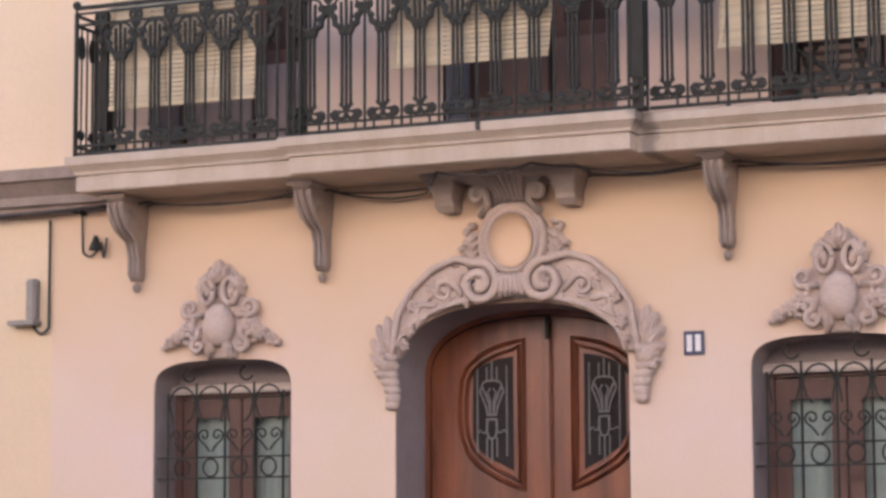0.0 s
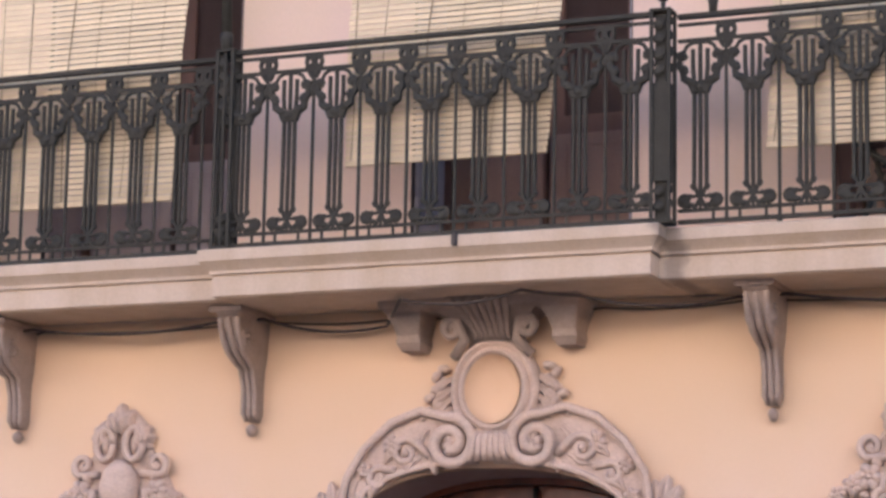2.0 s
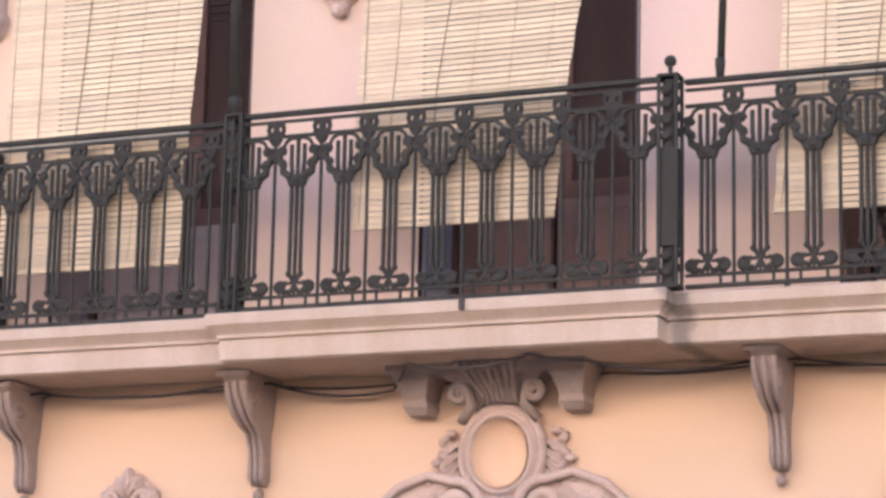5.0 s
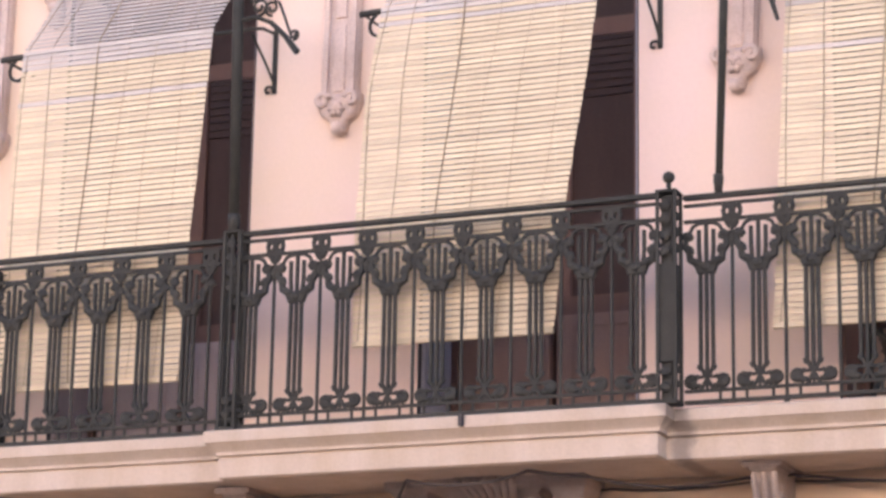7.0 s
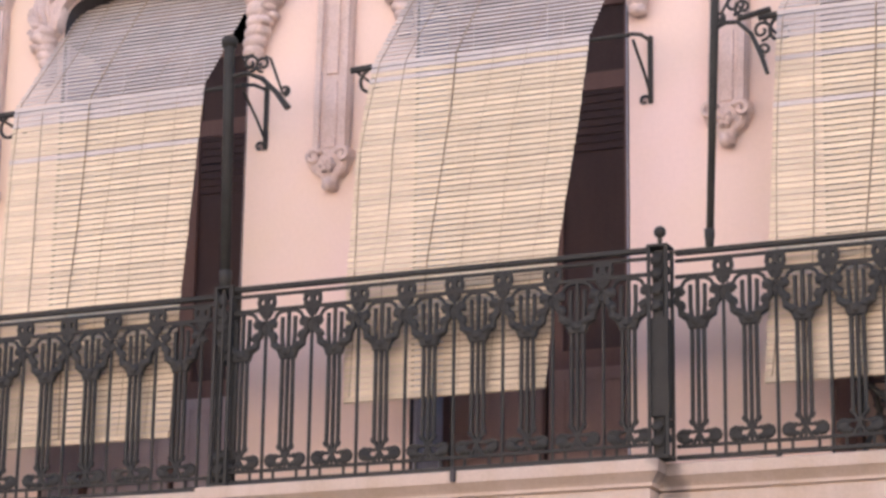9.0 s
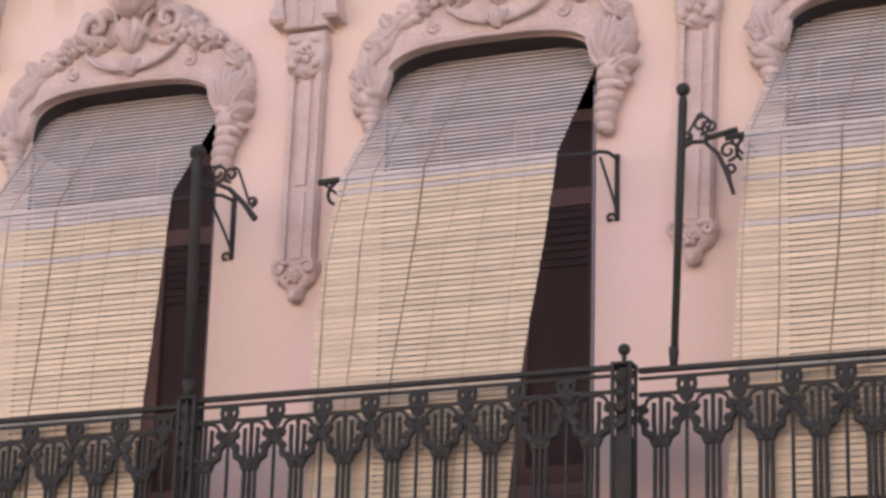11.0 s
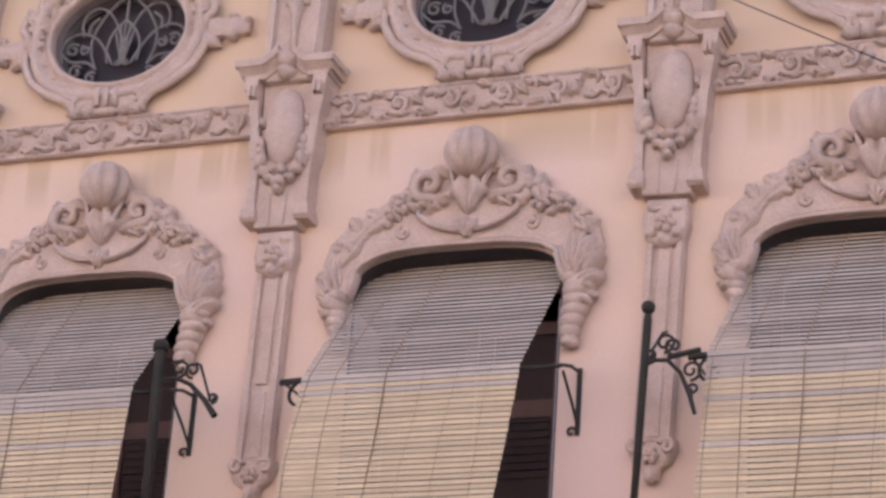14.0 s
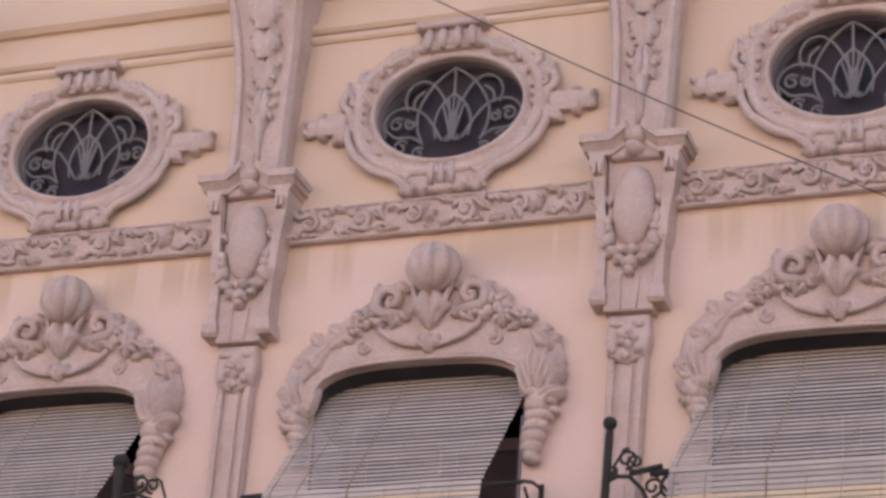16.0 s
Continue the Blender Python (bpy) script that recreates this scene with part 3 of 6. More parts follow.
STEP = 0.2596
mid = railing("dark green-black wrought iron balcony railing with leafy cups", -1.22, 1.06, RY_MID, [0.941 - STEP * i for i in range(9)], [0.813 - STEP * i for i in range(8)])
left = railing("dark wrought iron railing on the recessed balcony end", -2.95, -1.26, RY_SIDE, [-1.54 - 0.268 * i for i in range(5)], [-1.42 - 0.268 * i for i in range(6)])
railing("dark wrought iron railing on the recessed balcony end", 1.15, 2.72, RY_SIDE, [1.26 + 0.258 * i for i in range(6)], [1.389 + 0.258 * i for i in range(6)])
post(mid, 1.10, RY_MID + 0.01, 4.97, True)
post(mid, -1.235, RY_MID + 0.01, 4.97, False, False)
post(left, -2.83, RY_SIDE + 0.16, 4.90, False)
# the end of the railing, returning to the wall
bm = bmesh.new()
rod(bm, [(-2.955, RY_SIDE, 3.93), (-2.955, RY_SIDE, 4.93)], 0.016, 8, ref=(1, 0, 0))
bmesh.ops.create_uvsphere(bm, u_segments=14, v_segments=8, radius=0.03, matrix=Matrix.Translation((-2.955, RY_SIDE, 4.985)))
rod(bm, [(-2.955, RY_SIDE, 4.92), (-2.955, RY_SIDE, 4.96)], 0.010, 8, ref=(1, 0, 0))
part("end_post", bm, IRON, left, smooth=True)
for z in (Z_TOP - 0.05, Z_SUB, Z_LOW, Z_BOT):
    bm = bmesh.new()
    box(bm, -2.965, -2.945, RY_SIDE, 0.0, z - 0.009, z + 0.009)
    part("rail", bm, IRON, left)
for i in range(7):
    bm = bmesh.new()
    y = RY_SIDE + 0.07 * (i + 1)
    rod(bm, [(-2.955, y, Z_BOT), (-2.955, y, Z_SUB)], 0.008, 5, ref=(1, 0, 0))
    if i % 2 == 0:
        blob(bm, (-2.955, y, 4.70), (0.012, 0.05, 0.08), 0, 0.3, 2)
        blob(bm, (-2.955, y, 4.10), (0.012, 0.045, 0.035), 0, 0.3, 2)
    part("baluster", bm, IRON, left)


# ---- slatted blinds ----
def blind(label, levels, slats_top, slats_low):
    """A roll blind of wooden slats: levels are (y, z, x_left, x_right) from the window head over the iron bar to the hem."""
    ob = thing("slatted_blind", label, "blind", "slatted blinds of the balcony windows")

    def at(u):
        i = min(int(u), len(levels) - 2)
        f = u - i
        return [a + (b - a) * f for a, b in zip(levels[i], levels[i + 1])]
    lens = [math.dist(a[:2], b[:2]) for a, b in zip(levels[1:], levels[2:])]

    def along(f):
        d = f * sum(lens)
        for i, q in enumerate(lens):
            if d <= q or i == len(lens) - 1:
                return 1 + i + min(1.0, d / q)
            d -= q
    us = [k / slats_top for k in range(slats_top)] + [along(k / slats_low) for k in range(slats_low + 1)]
    rng = random.Random(len(label))
    for k, u in enumerate(us[:-1]):
        y, z, a, b = at(u)
        y2, z2, _, _ = at(us[k + 1])
        d = Vector((y2 - y, z2 - z))
        pitch = d.length
        d.normalize()
        n = Vector((d.y, -d.x)) * (0.0016 if u < 1 else 0.0024)
        e = Vector((y, z)) + d * pitch * (0.58 if u < 1 else 0.80)
        j = rng.uniform(-0.0025, 0.0025)
        sag = rng.uniform(-0.0008, 0.0008) if u >= 1 else 0.0
        bm = bmesh.new()
        rings = []
        for t in (0, 0.25, 0.5, 0.75, 1):
            x = a + (b - a) * t + j
            wob = 0.004 * math.sin(t * 9 + u * 3) + sag * math.sin(t * 5)
            rings.append([(x, y + n.x + wob, z + n.y + sag * t), (x, e.x + n.x + wob, e.y + n.y + sag * t), (x, e.x - n.x + wob, e.y - n.y + sag * t), (x, y - n.x + wob, z - n.y + sag * t)])
        loft(bm, rings)
        # All upper slats, and fewer further down, take the grey that stands for skylight.
        grey = u < 1 or rng.random() < 0.75 * (1.0 - (u - 1.0) / 0.45)
        part("slat", bm, REED_GREY if grey else REED, ob, "slat coloured grey for skylight" if grey else "")
    for s, r in ((0.03, 0.0028), (0.17, 0.0026), (0.40, 0.0042), (0.56, 0.0016), (0.72, 0.0018), (0.88, 0.0014)):
        pts = []
        for k in range(0, 41):
            y, z, a, b = at(k / 40 * (len(levels) - 1))
            pts.append((a + (b - a) * (s + 0.012 * math.sin(k * 0.23 + s * 9)), y - 0.006, z))
        bm = bmesh.new()
        rod(bm, pts, r, 5, ref=(1, 0, 0))
        part("cord", bm, CORD, ob)
    y, z, a, b = levels[-1]
    bm = bmesh.new()
    box(bm, a, b, y - 0.014, y + 0.014, z - 0.03, z, 0.004)
    part("hem_bar", bm, REED, ob)
    return ob


blind("straw-coloured wooden slat blind, lowered over an iron bar", [(0.27, 7.20, -2.64, -1.455), (-0.34, 6.225, -2.76, -1.56), (-0.43, 5.03, -2.74, -1.605), (-0.45, 4.28, -2.73, -1.62)], 33, 62)
blind("straw-coloured wooden slat blind hanging slightly askew", [(0.27, 7.20, -0.42, 0.772), (-0.34, 6.215, -0.56, 0.655), (-0.42, 5.70, -0.60, 0.615), (-0.50, 5.03, -0.605, 0.54), (-0.53, 4.37, -0.59, 0.49)], 33, 60)
blind("straw-coloured wooden slat blind with pale edges", [(0.27, 7.20, 1.82, 3.00), (-0.34, 6.215, 1.64, 2.87), (-0.43, 5.03, 1.60, 2.80), (-0.45, 4.33, 1.57, 2.78)], 33, 61)


def blind_bar(x0, x1):
    """The iron bar that holds a blind off the wall, on two wall brackets."""
    ob = thing("blind_support", "black iron bar on wall brackets holding a blind out", "bracket", "blind supports")
    bm = bmesh.new()
    rod(bm, [(x0, -0.325, 6.195), (x1, -0.325, 6.195)], 0.011, 6, ref=(0, 0, 1))
    part("bar", bm, IRON, ob)
    bm = bmesh.new()
    box(bm, x1 - 0.013, x1 + 0.013, -0.016, 0.0, 5.93, 6.30, 0.003)
    part("strap", bm, IRON, ob)
    bm = bmesh.new()
    rod(bm, [(x1, 0, 6.275), (x1, -0.16, 6.255), (x1, -0.325, 6.20)], 0.010, 6, ref=(1, 0, 0))
    part("arm", bm, IRON, ob)
    bm = bmesh.new()
    rod(bm, [(x1, -0.005, 5.98), (x1, -0.12, 6.07), (x1, -0.29, 6.18)], 0.008, 6, ref=(1, 0, 0))
    part("brace", bm, IRON, ob)
    bm = bmesh.new()
    rod(bm, spiral(x1 - 0.03, 5.945, 0.030, 0.008, 0, 0.9, -0.02, 9), 0.008, 5)
    part("curl", bm, IRON, ob)
    bm = bmesh.new()
    rod(bm, [(x0, 0.0, 6.20), (x0, -0.325, 6.197)], 0.008, 6, ref=(1, 0, 0))
    part("arm", bm, IRON, ob)
    bm = bmesh.new()
    rod(bm, [(x0 - 0.02, -0.325, 6.197), (x0 + 0.12, -0.325, 6.203)], 0.018, 7, ref=(0, 0, 1))
    part("bar_end", bm, IRON, ob)
    bm = bmesh.new()
    rod(bm, spiral(x0 + 0.10, 6.115, 0.075, 0.018, 1.9, 0.95, -0.325, 18), [0.010] * 12 + [0.009] * 7, 6)
    part("curl", bm, IRON, ob)
    return ob


for c in UX:
    blind_bar(c - 0.815, c + 0.725)


# ---- poles on the balcony ----
def pole(base, x_top, top, label, finial, reach):
    """An iron pole that stands on the railing, with a scrolled arm."""
    ob = thing("awning_pole", label, "pole", "iron poles on the balcony")
    x0, y, z0 = base
    r0 = 0.018 if finial else 0.026

    def at(z):
        return x0 + (x_top - x0) * (z - z0) / (top - z0)
    x = at(top - 0.25)
    dz = top - 6.40
    bm = bmesh.new()
    rod(bm, [(at(z), y, z) for z in (z0, top - 0.06, top - 0.03, top)], [r0, r0 + 0.004, r0 + 0.004, r0], 14, ref=(1, 0, 0))
    part("shaft", bm, IRON, ob, smooth=True)
    bm = bmesh.new()
    if finial:
        rod(bm, [(x_top, y, top - 0.01), (x_top, y, top + 0.03)], 0.012, 8, ref=(1, 0, 0))
        bmesh.ops.create_uvsphere(bm, u_segments=16, v_segments=10, radius=0.036, matrix=Matrix.Translation((x_top, y, top + 0.04)))
    else:
        rod(bm, [(x_top, y, top - 0.03), (x_top, y, top + 0.01), (x_top, y, top + 0.03)], [0.040, 0.044, 0.030], 14, ref=(1, 0, 0))
    part("finial", bm, IRON, ob, smooth=True)
    bm = bmesh.new()
    rod(bm, [(x0, y, z0), (x0, y, z0 + 0.05), (x0, y, z0 + 0.06), (x0, y, z0 + 0.10)], [r0 + 0.001, r0 + 0.004, r0 + 0.007, r0 + 0.007], 14, ref=(1, 0, 0))
    part("collar", bm, IRON, ob, smooth=True)
    bm = bmesh.new()
    if reach > 0:
        rod(bm, [(x + reach * a, y, b + dz) for a, b in ((0, 6.13), (0.2, 6.155), (0.45, 6.15), (0.70, 6.08), (0.88, 5.97), (1.0, 5.86))], [0.013, 0.012, 0.012, 0.012, 0.013, 0.010], 6)
        part("arm", bm, IRON, ob)
        bm = bmesh.new()
        rod(bm, [(x + reach * 0.45, y, 6.165 + dz), (x + reach * 1.08, y, 6.195 + dz)], 0.016, 6)
        part("arm", bm, IRON, ob)
        scrolls = [(0.10, 6.185, 0.030, 1), (0.38, 6.245, 0.055, 1), (0.55, 6.225, 0.045, -1), (0.90, 6.09, 0.055, 1), (0.95, 5.99, 0.035, -1)]
        rods = [((0.12, 6.20), (0.34, 6.30), (0.42, 6.30))]
    else:
        reach = 0.355
        rod(bm, [(x + reach * a, y, b + dz) for a, b in ((0, 6.20), (0.3, 6.21), (0.55, 6.17), (0.8, 6.08), (1.0, 5.985))], [0.013, 0.013, 0.014, 0.015, 0.018], 6)
        part("arm", bm, IRON, ob)
        scrolls = [(0.35, 6.265, 0.050, 1), (0.56, 6.25, 0.045, -1), (0.93, 6.085, 0.030, 1)]
        rods = [((0.60, 6.29), (0.68, 6.275), (0.90, 6.07)), ((0.2, 6.30), (0.4, 6.31))]
    for a, z, r, s in scrolls:
        bm = bmesh.new()
        rod(bm, spiral(x + reach * a, z + dz, r, r * 0.25, -1.6, 1.35, y, 18, s), 0.0085, 5)
        part("scroll", bm, IRON, ob)
    for q in rods:
        bm = bmesh.new()
        rod(bm, [(x + reach * a, y, z + dz) for a, z in q], 0.008, 5)
        part("stay", bm, IRON, ob)
    return ob


pole((-1.255, -0.59, 4.98), -1.285, 6.345, "dark iron pole with a flat cap standing on the railing post", False, 0)
pole((1.325, -0.51, 4.97), 1.375, 6.365, "dark iron pole with a ball finial standing on the railing", True, 0.265)


# ---- balcony windows ----
def french_window(c, label, low, jamb):
    ob = thing("french_window", label, "window", "balcony windows", (c, 0, 0))
    y = 0.40
    outline = arch(-0.60, 0.60, 3.95, 6.77, 0.262, 20, 0.6)
    inner = offset_ring(outline, 0.07)
    bm = bmesh.new()
    loft(bm, [[(x, q, z) for x, z in ring] for ring, q in ((outline, y + 0.05), (outline, y), (inner, y), (inner, y + 0.05))], caps=False)
    part("frame", bm, WOOD_BROWN, ob)
    for s in (-1, 1):
        # strips added over the dark lining, in the tone of the reveal as lit
        bm = bmesh.new()
        box(bm, min(s * 0.578, s * 0.597), max(s * 0.578, s * 0.597), 0.03, y - 0.012, 3.952, 6.72, 0.003)
        part("added_jamb", bm, jamb, ob)
        bm = bmesh.new()
        for x0, x1, z0, z1 in ((0.01, 0.09, 3.97, 6.75), (0.44, 0.53, 3.97, 6.75), (0.09, 0.44, 4.66, 4.76), (0.09, 0.44, 6.20, 6.30), (0.09, 0.44, 6.68, 6.75)):
            box(bm, min(s * x0, s * x1), max(s * x0, s * x1), y + 0.012, y + 0.055, z0, z1)
        leaf_ = part("door_leaf", bm, WOOD_BROWN, ob)
        bm = bmesh.new()
        box(bm, min(s * 0.02, s * 0.53), max(s * 0.02, s * 0.53), y + 0.0, y + 0.011, 3.97, 4.66, 0.003)
        for q in (0.10, 0.43):
            box(bm, s * q - 0.012, s * q + 0.012, y - 0.010, y - 0.001, 4.08, 4.60, 0.003)
        for z in (4.08, 4.60):
            box(bm, min(s * 0.115, s * 0.415), max(s * 0.115, s * 0.415), y - 0.010, y - 0.001, z - 0.012, z + 0.012, 0.003)
        part("panel", bm, low, leaf_)
        bm = bmesh.new()
        box(bm, min(s * 0.085, s * 0.445), max(s * 0.085, s * 0.445), y + 0.030, y + 0.036, 4.74, 6.68)
        part("inner_shutter", bm, WOOD_DARK, leaf_)
        for k in range(9):
            bm = bmesh.new()
            z = 5.86 + 0.045 * k
            box(bm, min(s * 0.10, s * 0.43), max(s * 0.10, s * 0.43), y + 0.018, y + 0.030, z, z + 0.02)
            part("louvre", bm, WOOD_DARK, leaf_)
    return ob


french_window(UX[0], "dark wooden balcony door with faded taupe lower panels", PANEL_TAUPE, PANEL_TAUPE)
french_window(UX[1], "dark brown wooden balcony door with closed inner shutters", PANEL_BROWN, SLATE)
french_window(UX[2], "wooden balcony door with tan lower panels behind a folded chair", PANEL_TAN, WOOD_BROWN)


# ---- ground floor windows with grilles ----
def barred_window(c):
    ob = thing("casement_window", "brown wooden casement window with pale curtains", "window", "ground floor windows", (c, 0, 0))
    y = 0.28
    w = 0.515
    bm = bmesh.new()
    for x0, x1, z0, z1 in ((-w, -w + 0.055, 0.86, 2.40), (w - 0.055, w, 0.86, 2.40), (-w + 0.055, w - 0.055, 2.34, 2.40), (-w + 0.055, w - 0.055, 0.86, 0.92)):
        box(bm, x0, x1, y, y + 0.06, z0, z1, 0.004)
    part("frame", bm, WOOD_BROWN, ob)
    # Fill added over the casements; its grey stands for shade under the arch.
    bm = bmesh.new()
    box(bm, -w, w, y + 0.03, y + 0.05, 2.40, 2.60)
    part("head_fill", bm, REVEAL, ob, "added fill above the casements in the grey of shade")
    bm = bmesh.new()
    moulding(bm, [(y - 0.05, 2.365), (y - 0.06, 2.385), (y - 0.03, 2.42), (y + 0.03, 2.43), (y + 0.03, 2.365)], -w, w)
    part("head_strip", bm, CURTAIN_PALE, ob, "pale strip along the top of the casements")
    for s in (-1, 1):
        bm = bmesh.new()
        for x0, x1, z0, z1 in ((0.005, 0.10, 0.93, 2.33), (0.36, 0.455, 0.93, 2.33), (0.10, 0.36, 2.20, 2.33), (0.10, 0.36, 0.93, 1.10)):
            box(bm, min(s * x0, s * x1), max(s * x0, s * x1), y + 0.01, y + 0.05, z0, z1, 0.004)
        sash = part("sash", bm, WOOD_BROWN, ob)
        bm = bmesh.new()
        box(bm, min(s * 0.095, s * 0.365), max(s * 0.095, s * 0.365), y + 0.026, y + 0.031, 1.09, 2.21)
        part("pane", bm, GLASS, sash).visible_shadow = False
    n = 60
    bm = bmesh.new()
    loft(bm, [[(-0.48 + 0.96 * i / n, y + 0.09 + 0.012 * math.sin(i * 0.9), z) for i in range(n + 1)] for z in (0.9, 2.38)], closed=False)
    part("curtain", bm, CURTAIN, ob, "pale greenish curtain behind the panes")
    return ob


def grille(c):
    ob = thing("window_grille", "dark wrought iron window grille with scrolls and rings", "grille", "ground floor grilles", (c, 0, 0))
    y = 0.05
    for x in (-0.44, -0.22, 0.0, 0.22, 0.44):
        bm = bmesh.new()
        rod(bm, [(x, y, 0.86), (x, y, 2.42 - 0.06 * (abs(x) > 0.4))], 0.0085, 6, ref=(1, 0, 0))
        part("bar", bm, IRON, ob)
    for z in (1.78, 1.92, 0.95):
        bm = bmesh.new()
        box(bm, -0.52, 0.52, y - 0.008, y + 0.008, z - 0.006, z + 0.006)
        part("cross_bar", bm, IRON, ob)
    for x in (-0.33, -0.11, 0.11, 0.33):
        bm = bmesh.new()
        rod(bm, [(x + 0.056 * math.cos(a), y, 1.85 + 0.060 * math.sin(a)) for a in (k * math.pi / 9 for k in range(19))], 0.0075, 5)
        part("ring", bm, IRON, ob)
        for s in (-1, 1):
            bm = bmesh.new()
            rod(bm, [(x + s * 0.01, y, 1.96), (x + s * 0.04, y, 2.00)] + spiral(x + s * 0.05, 2.07, 0.048, 0.012, -1.2, 1.25, y, 16, s), 0.007, 5)
            part("scroll", bm, IRON, ob)
    for x in (-0.22, 0.22):
        for s in (-1, 1):
            bm = bmesh.new()
            rod(bm, [(x + s * 0.19, y, 2.16), (x + s * 0.20, y, 2.24)] + [(x + s * 0.11 + s * 0.10 * math.cos(a), y, 2.28 + 0.12 * math.sin(a)) for a in (k * math.pi / 8 for k in range(9))] + [(x + s * 0.03, y, 2.20), (x + s * 0.07, y, 2.16)], 0.0075, 5)
            part("bow", bm, IRON, ob)
    for x in (-0.28, 0.16):
        bm = bmesh.new()
        rod(bm, spiral(x, 2.485, 0.05, 0.045, -0.4, -0.65, y, 12), 0.007, 5)
        part("loop", bm, IRON, ob)
    return ob


cw = barred_window(-2.096)
copy_thing(cw, pose(2.125, 0, 0))
gr = grille(-2.096)
copy_thing(gr, pose(2.125, 0, 0))


# ---- street door ----
def street_door():
    ob = thing("street_door", "varnished reddish-brown double door with iron-grilled lights", "door")
    y = 0.455
    mid_x = 0.075  # the leaves meet a little off the arch's axis
    outline = arch(-0.80, 0.80, 0.15, 2.42, 0.44, 24, 0.85)
    bm = bmesh.new()
    loft(bm, [[(x, q, z) for x, z in r] for r, q in ((outline, y + 0.09), (outline, y), (offset_ring(outline, 0.035), y), (offset_ring(outline, 0.035), y + 0.09))], caps=False)
    part("frame", bm, WOOD, ob)

    def head(x):
        return 2.42 + 0.40 * max(0.0, 1 - abs(x / 0.80) ** 2.4) ** 0.5
    for s in (-1, 1):
        bm = bmesh.new()
        ends = [mid_x + s * 0.012 + (s * 0.765 - mid_x - s * 0.012) * i / 14 for i in range(15)]
        pts = [(ends[0], 0.16), (ends[-1], 0.16)] + [(x, head(x)) for x in reversed(ends)]
        relief(bm, pts, y + 0.09, y + 0.03, 0.006)
        leaf_ = part("door_leaf", bm, WOOD, ob)
        # moulded field round the light
        fo = [(0.16, 2.68), (0.26, 2.67), (0.38, 2.64), (0.50, 2.585), (0.59, 2.51), (0.635, 2.42), (0.65, 2.30), (0.65, 2.14), (0.635, 2.02), (0.59, 1.91), (0.50, 1.82), (0.40, 1.76), (0.28, 1.70), (0.16, 1.665)]
        for d0, d1, yy in ((0.0, 0.034, -0.010), (0.052, 0.080, -0.014)):
            bm = bmesh.new()
            a, b = offset_ring([(mid_x + s * p, q) for p, q in fo], d0), offset_ring([(mid_x + s * p, q) for p, q in fo], d1)
            m = offset_ring([(mid_x + s * p, q) for p, q in fo], (d0 + d1) / 2)
            rings = [[(x, q, z) for x, z in r] for r, q in ((a, y + 0.03), (m, y + yy), (b, y + 0.03))]
            loft(bm, rings, caps=False)
            part("moulding", bm, WOOD, leaf_)
        li = [(0.25, 2.56), (0.36, 2.545), (0.47, 2.505), (0.535, 2.46), (0.54, 2.02), (0.48, 1.935), (0.38, 1.87), (0.25, 1.805)]
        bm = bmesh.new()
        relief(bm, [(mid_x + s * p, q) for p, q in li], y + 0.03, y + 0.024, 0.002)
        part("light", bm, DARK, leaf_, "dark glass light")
        cx = mid_x + s * 0.395
        up = 0.11
        bm = bmesh.new()
        g = y + 0.010
        for t in (-0.036, 0.0, 0.036):
            rod(bm, [(cx + t, g, 1.86 + abs(t)), (cx + t, g, 1.915 + up)], 0.0055, 5)
            rod(bm, [(cx + t, g, 2.285 + up), (cx + t, g, 2.53 - abs(t))], 0.0055, 5)
        # tulip: a looped foot, a ring, flaring stems and an arched top
        rod(bm, [(cx - 0.032, g, 2.04 + up), (cx - 0.036, g, 1.96 + up), (cx - 0.022, g, 1.915 + up), (cx, g, 1.905 + up), (cx + 0.022, g, 1.915 + up), (cx + 0.036, g, 1.96 + up), (cx + 0.032, g, 2.04 + up)], 0.0075, 6)
        for z in (2.035 + up, 2.065 + up):
            rod(bm, [(cx - 0.036, g - 0.004, z), (cx + 0.036, g - 0.004, z)], 0.008, 6)
        for t in (-1, 1):
            rod(bm, [(cx + t * 0.030, g, 2.06 + up), (cx + t * 0.042, g, 2.12 + up), (cx + t * 0.066, g, 2.18 + up), (cx + t * 0.084, g, 2.215 + up), (cx + t * 0.078, g, 2.245 + up), (cx + t * 0.060, g, 2.235 + up)], 0.0065, 6)
            rod(bm, [(cx + t * 0.012, g, 2.06 + up), (cx + t * 0.020, g, 2.14 + up), (cx + t * 0.044, g, 2.20 + up), (cx + t * 0.072, g, 2.26 + up), (cx + t * 0.055, g, 2.285 + up), (cx, g, 2.295 + up)], 0.0065, 6)
            rod(bm, [(cx + t * 0.010, g, 2.08 + up), (cx + t * 0.012, g, 2.16 + up), (cx + t * 0.030, g, 2.215 + up), (cx + t * 0.010, g, 2.24 + up)], 0.0055, 6)
            rod(bm, [(cx + t * 0.036, g, 1.955 + up), (cx + t * 0.060, g, 1.945 + up), (cx + t * 0.085, g, 1.965 + up), (cx + t * 0.098, g, 1.95 + up)], 0.0055, 6)
            rod(bm, [(cx + t * 0.105, g + 0.004, 1.90), (cx + t * 0.105, g + 0.004, 2.50)], 0.0055, 5)
        part("grille", bm, GRILLE, leaf_, "grey iron scroll grille")
        bm = bmesh.new()
        lp = [(mid_x + s * 0.14, 1.53), (mid_x + s * 0.62, 1.53), (mid_x + s * 0.62, 0.40), (mid_x + s * 0.14, 0.40)]
        relief(bm, lp, y + 0.03, y + 0.012, 0.02)
        part("panel", bm, WOOD, leaf_)
    bm = bmesh.new()
    box(bm, mid_x - 0.028, mid_x + 0.028, y - 0.012, y + 0.05, 0.16, 2.80, 0.008)
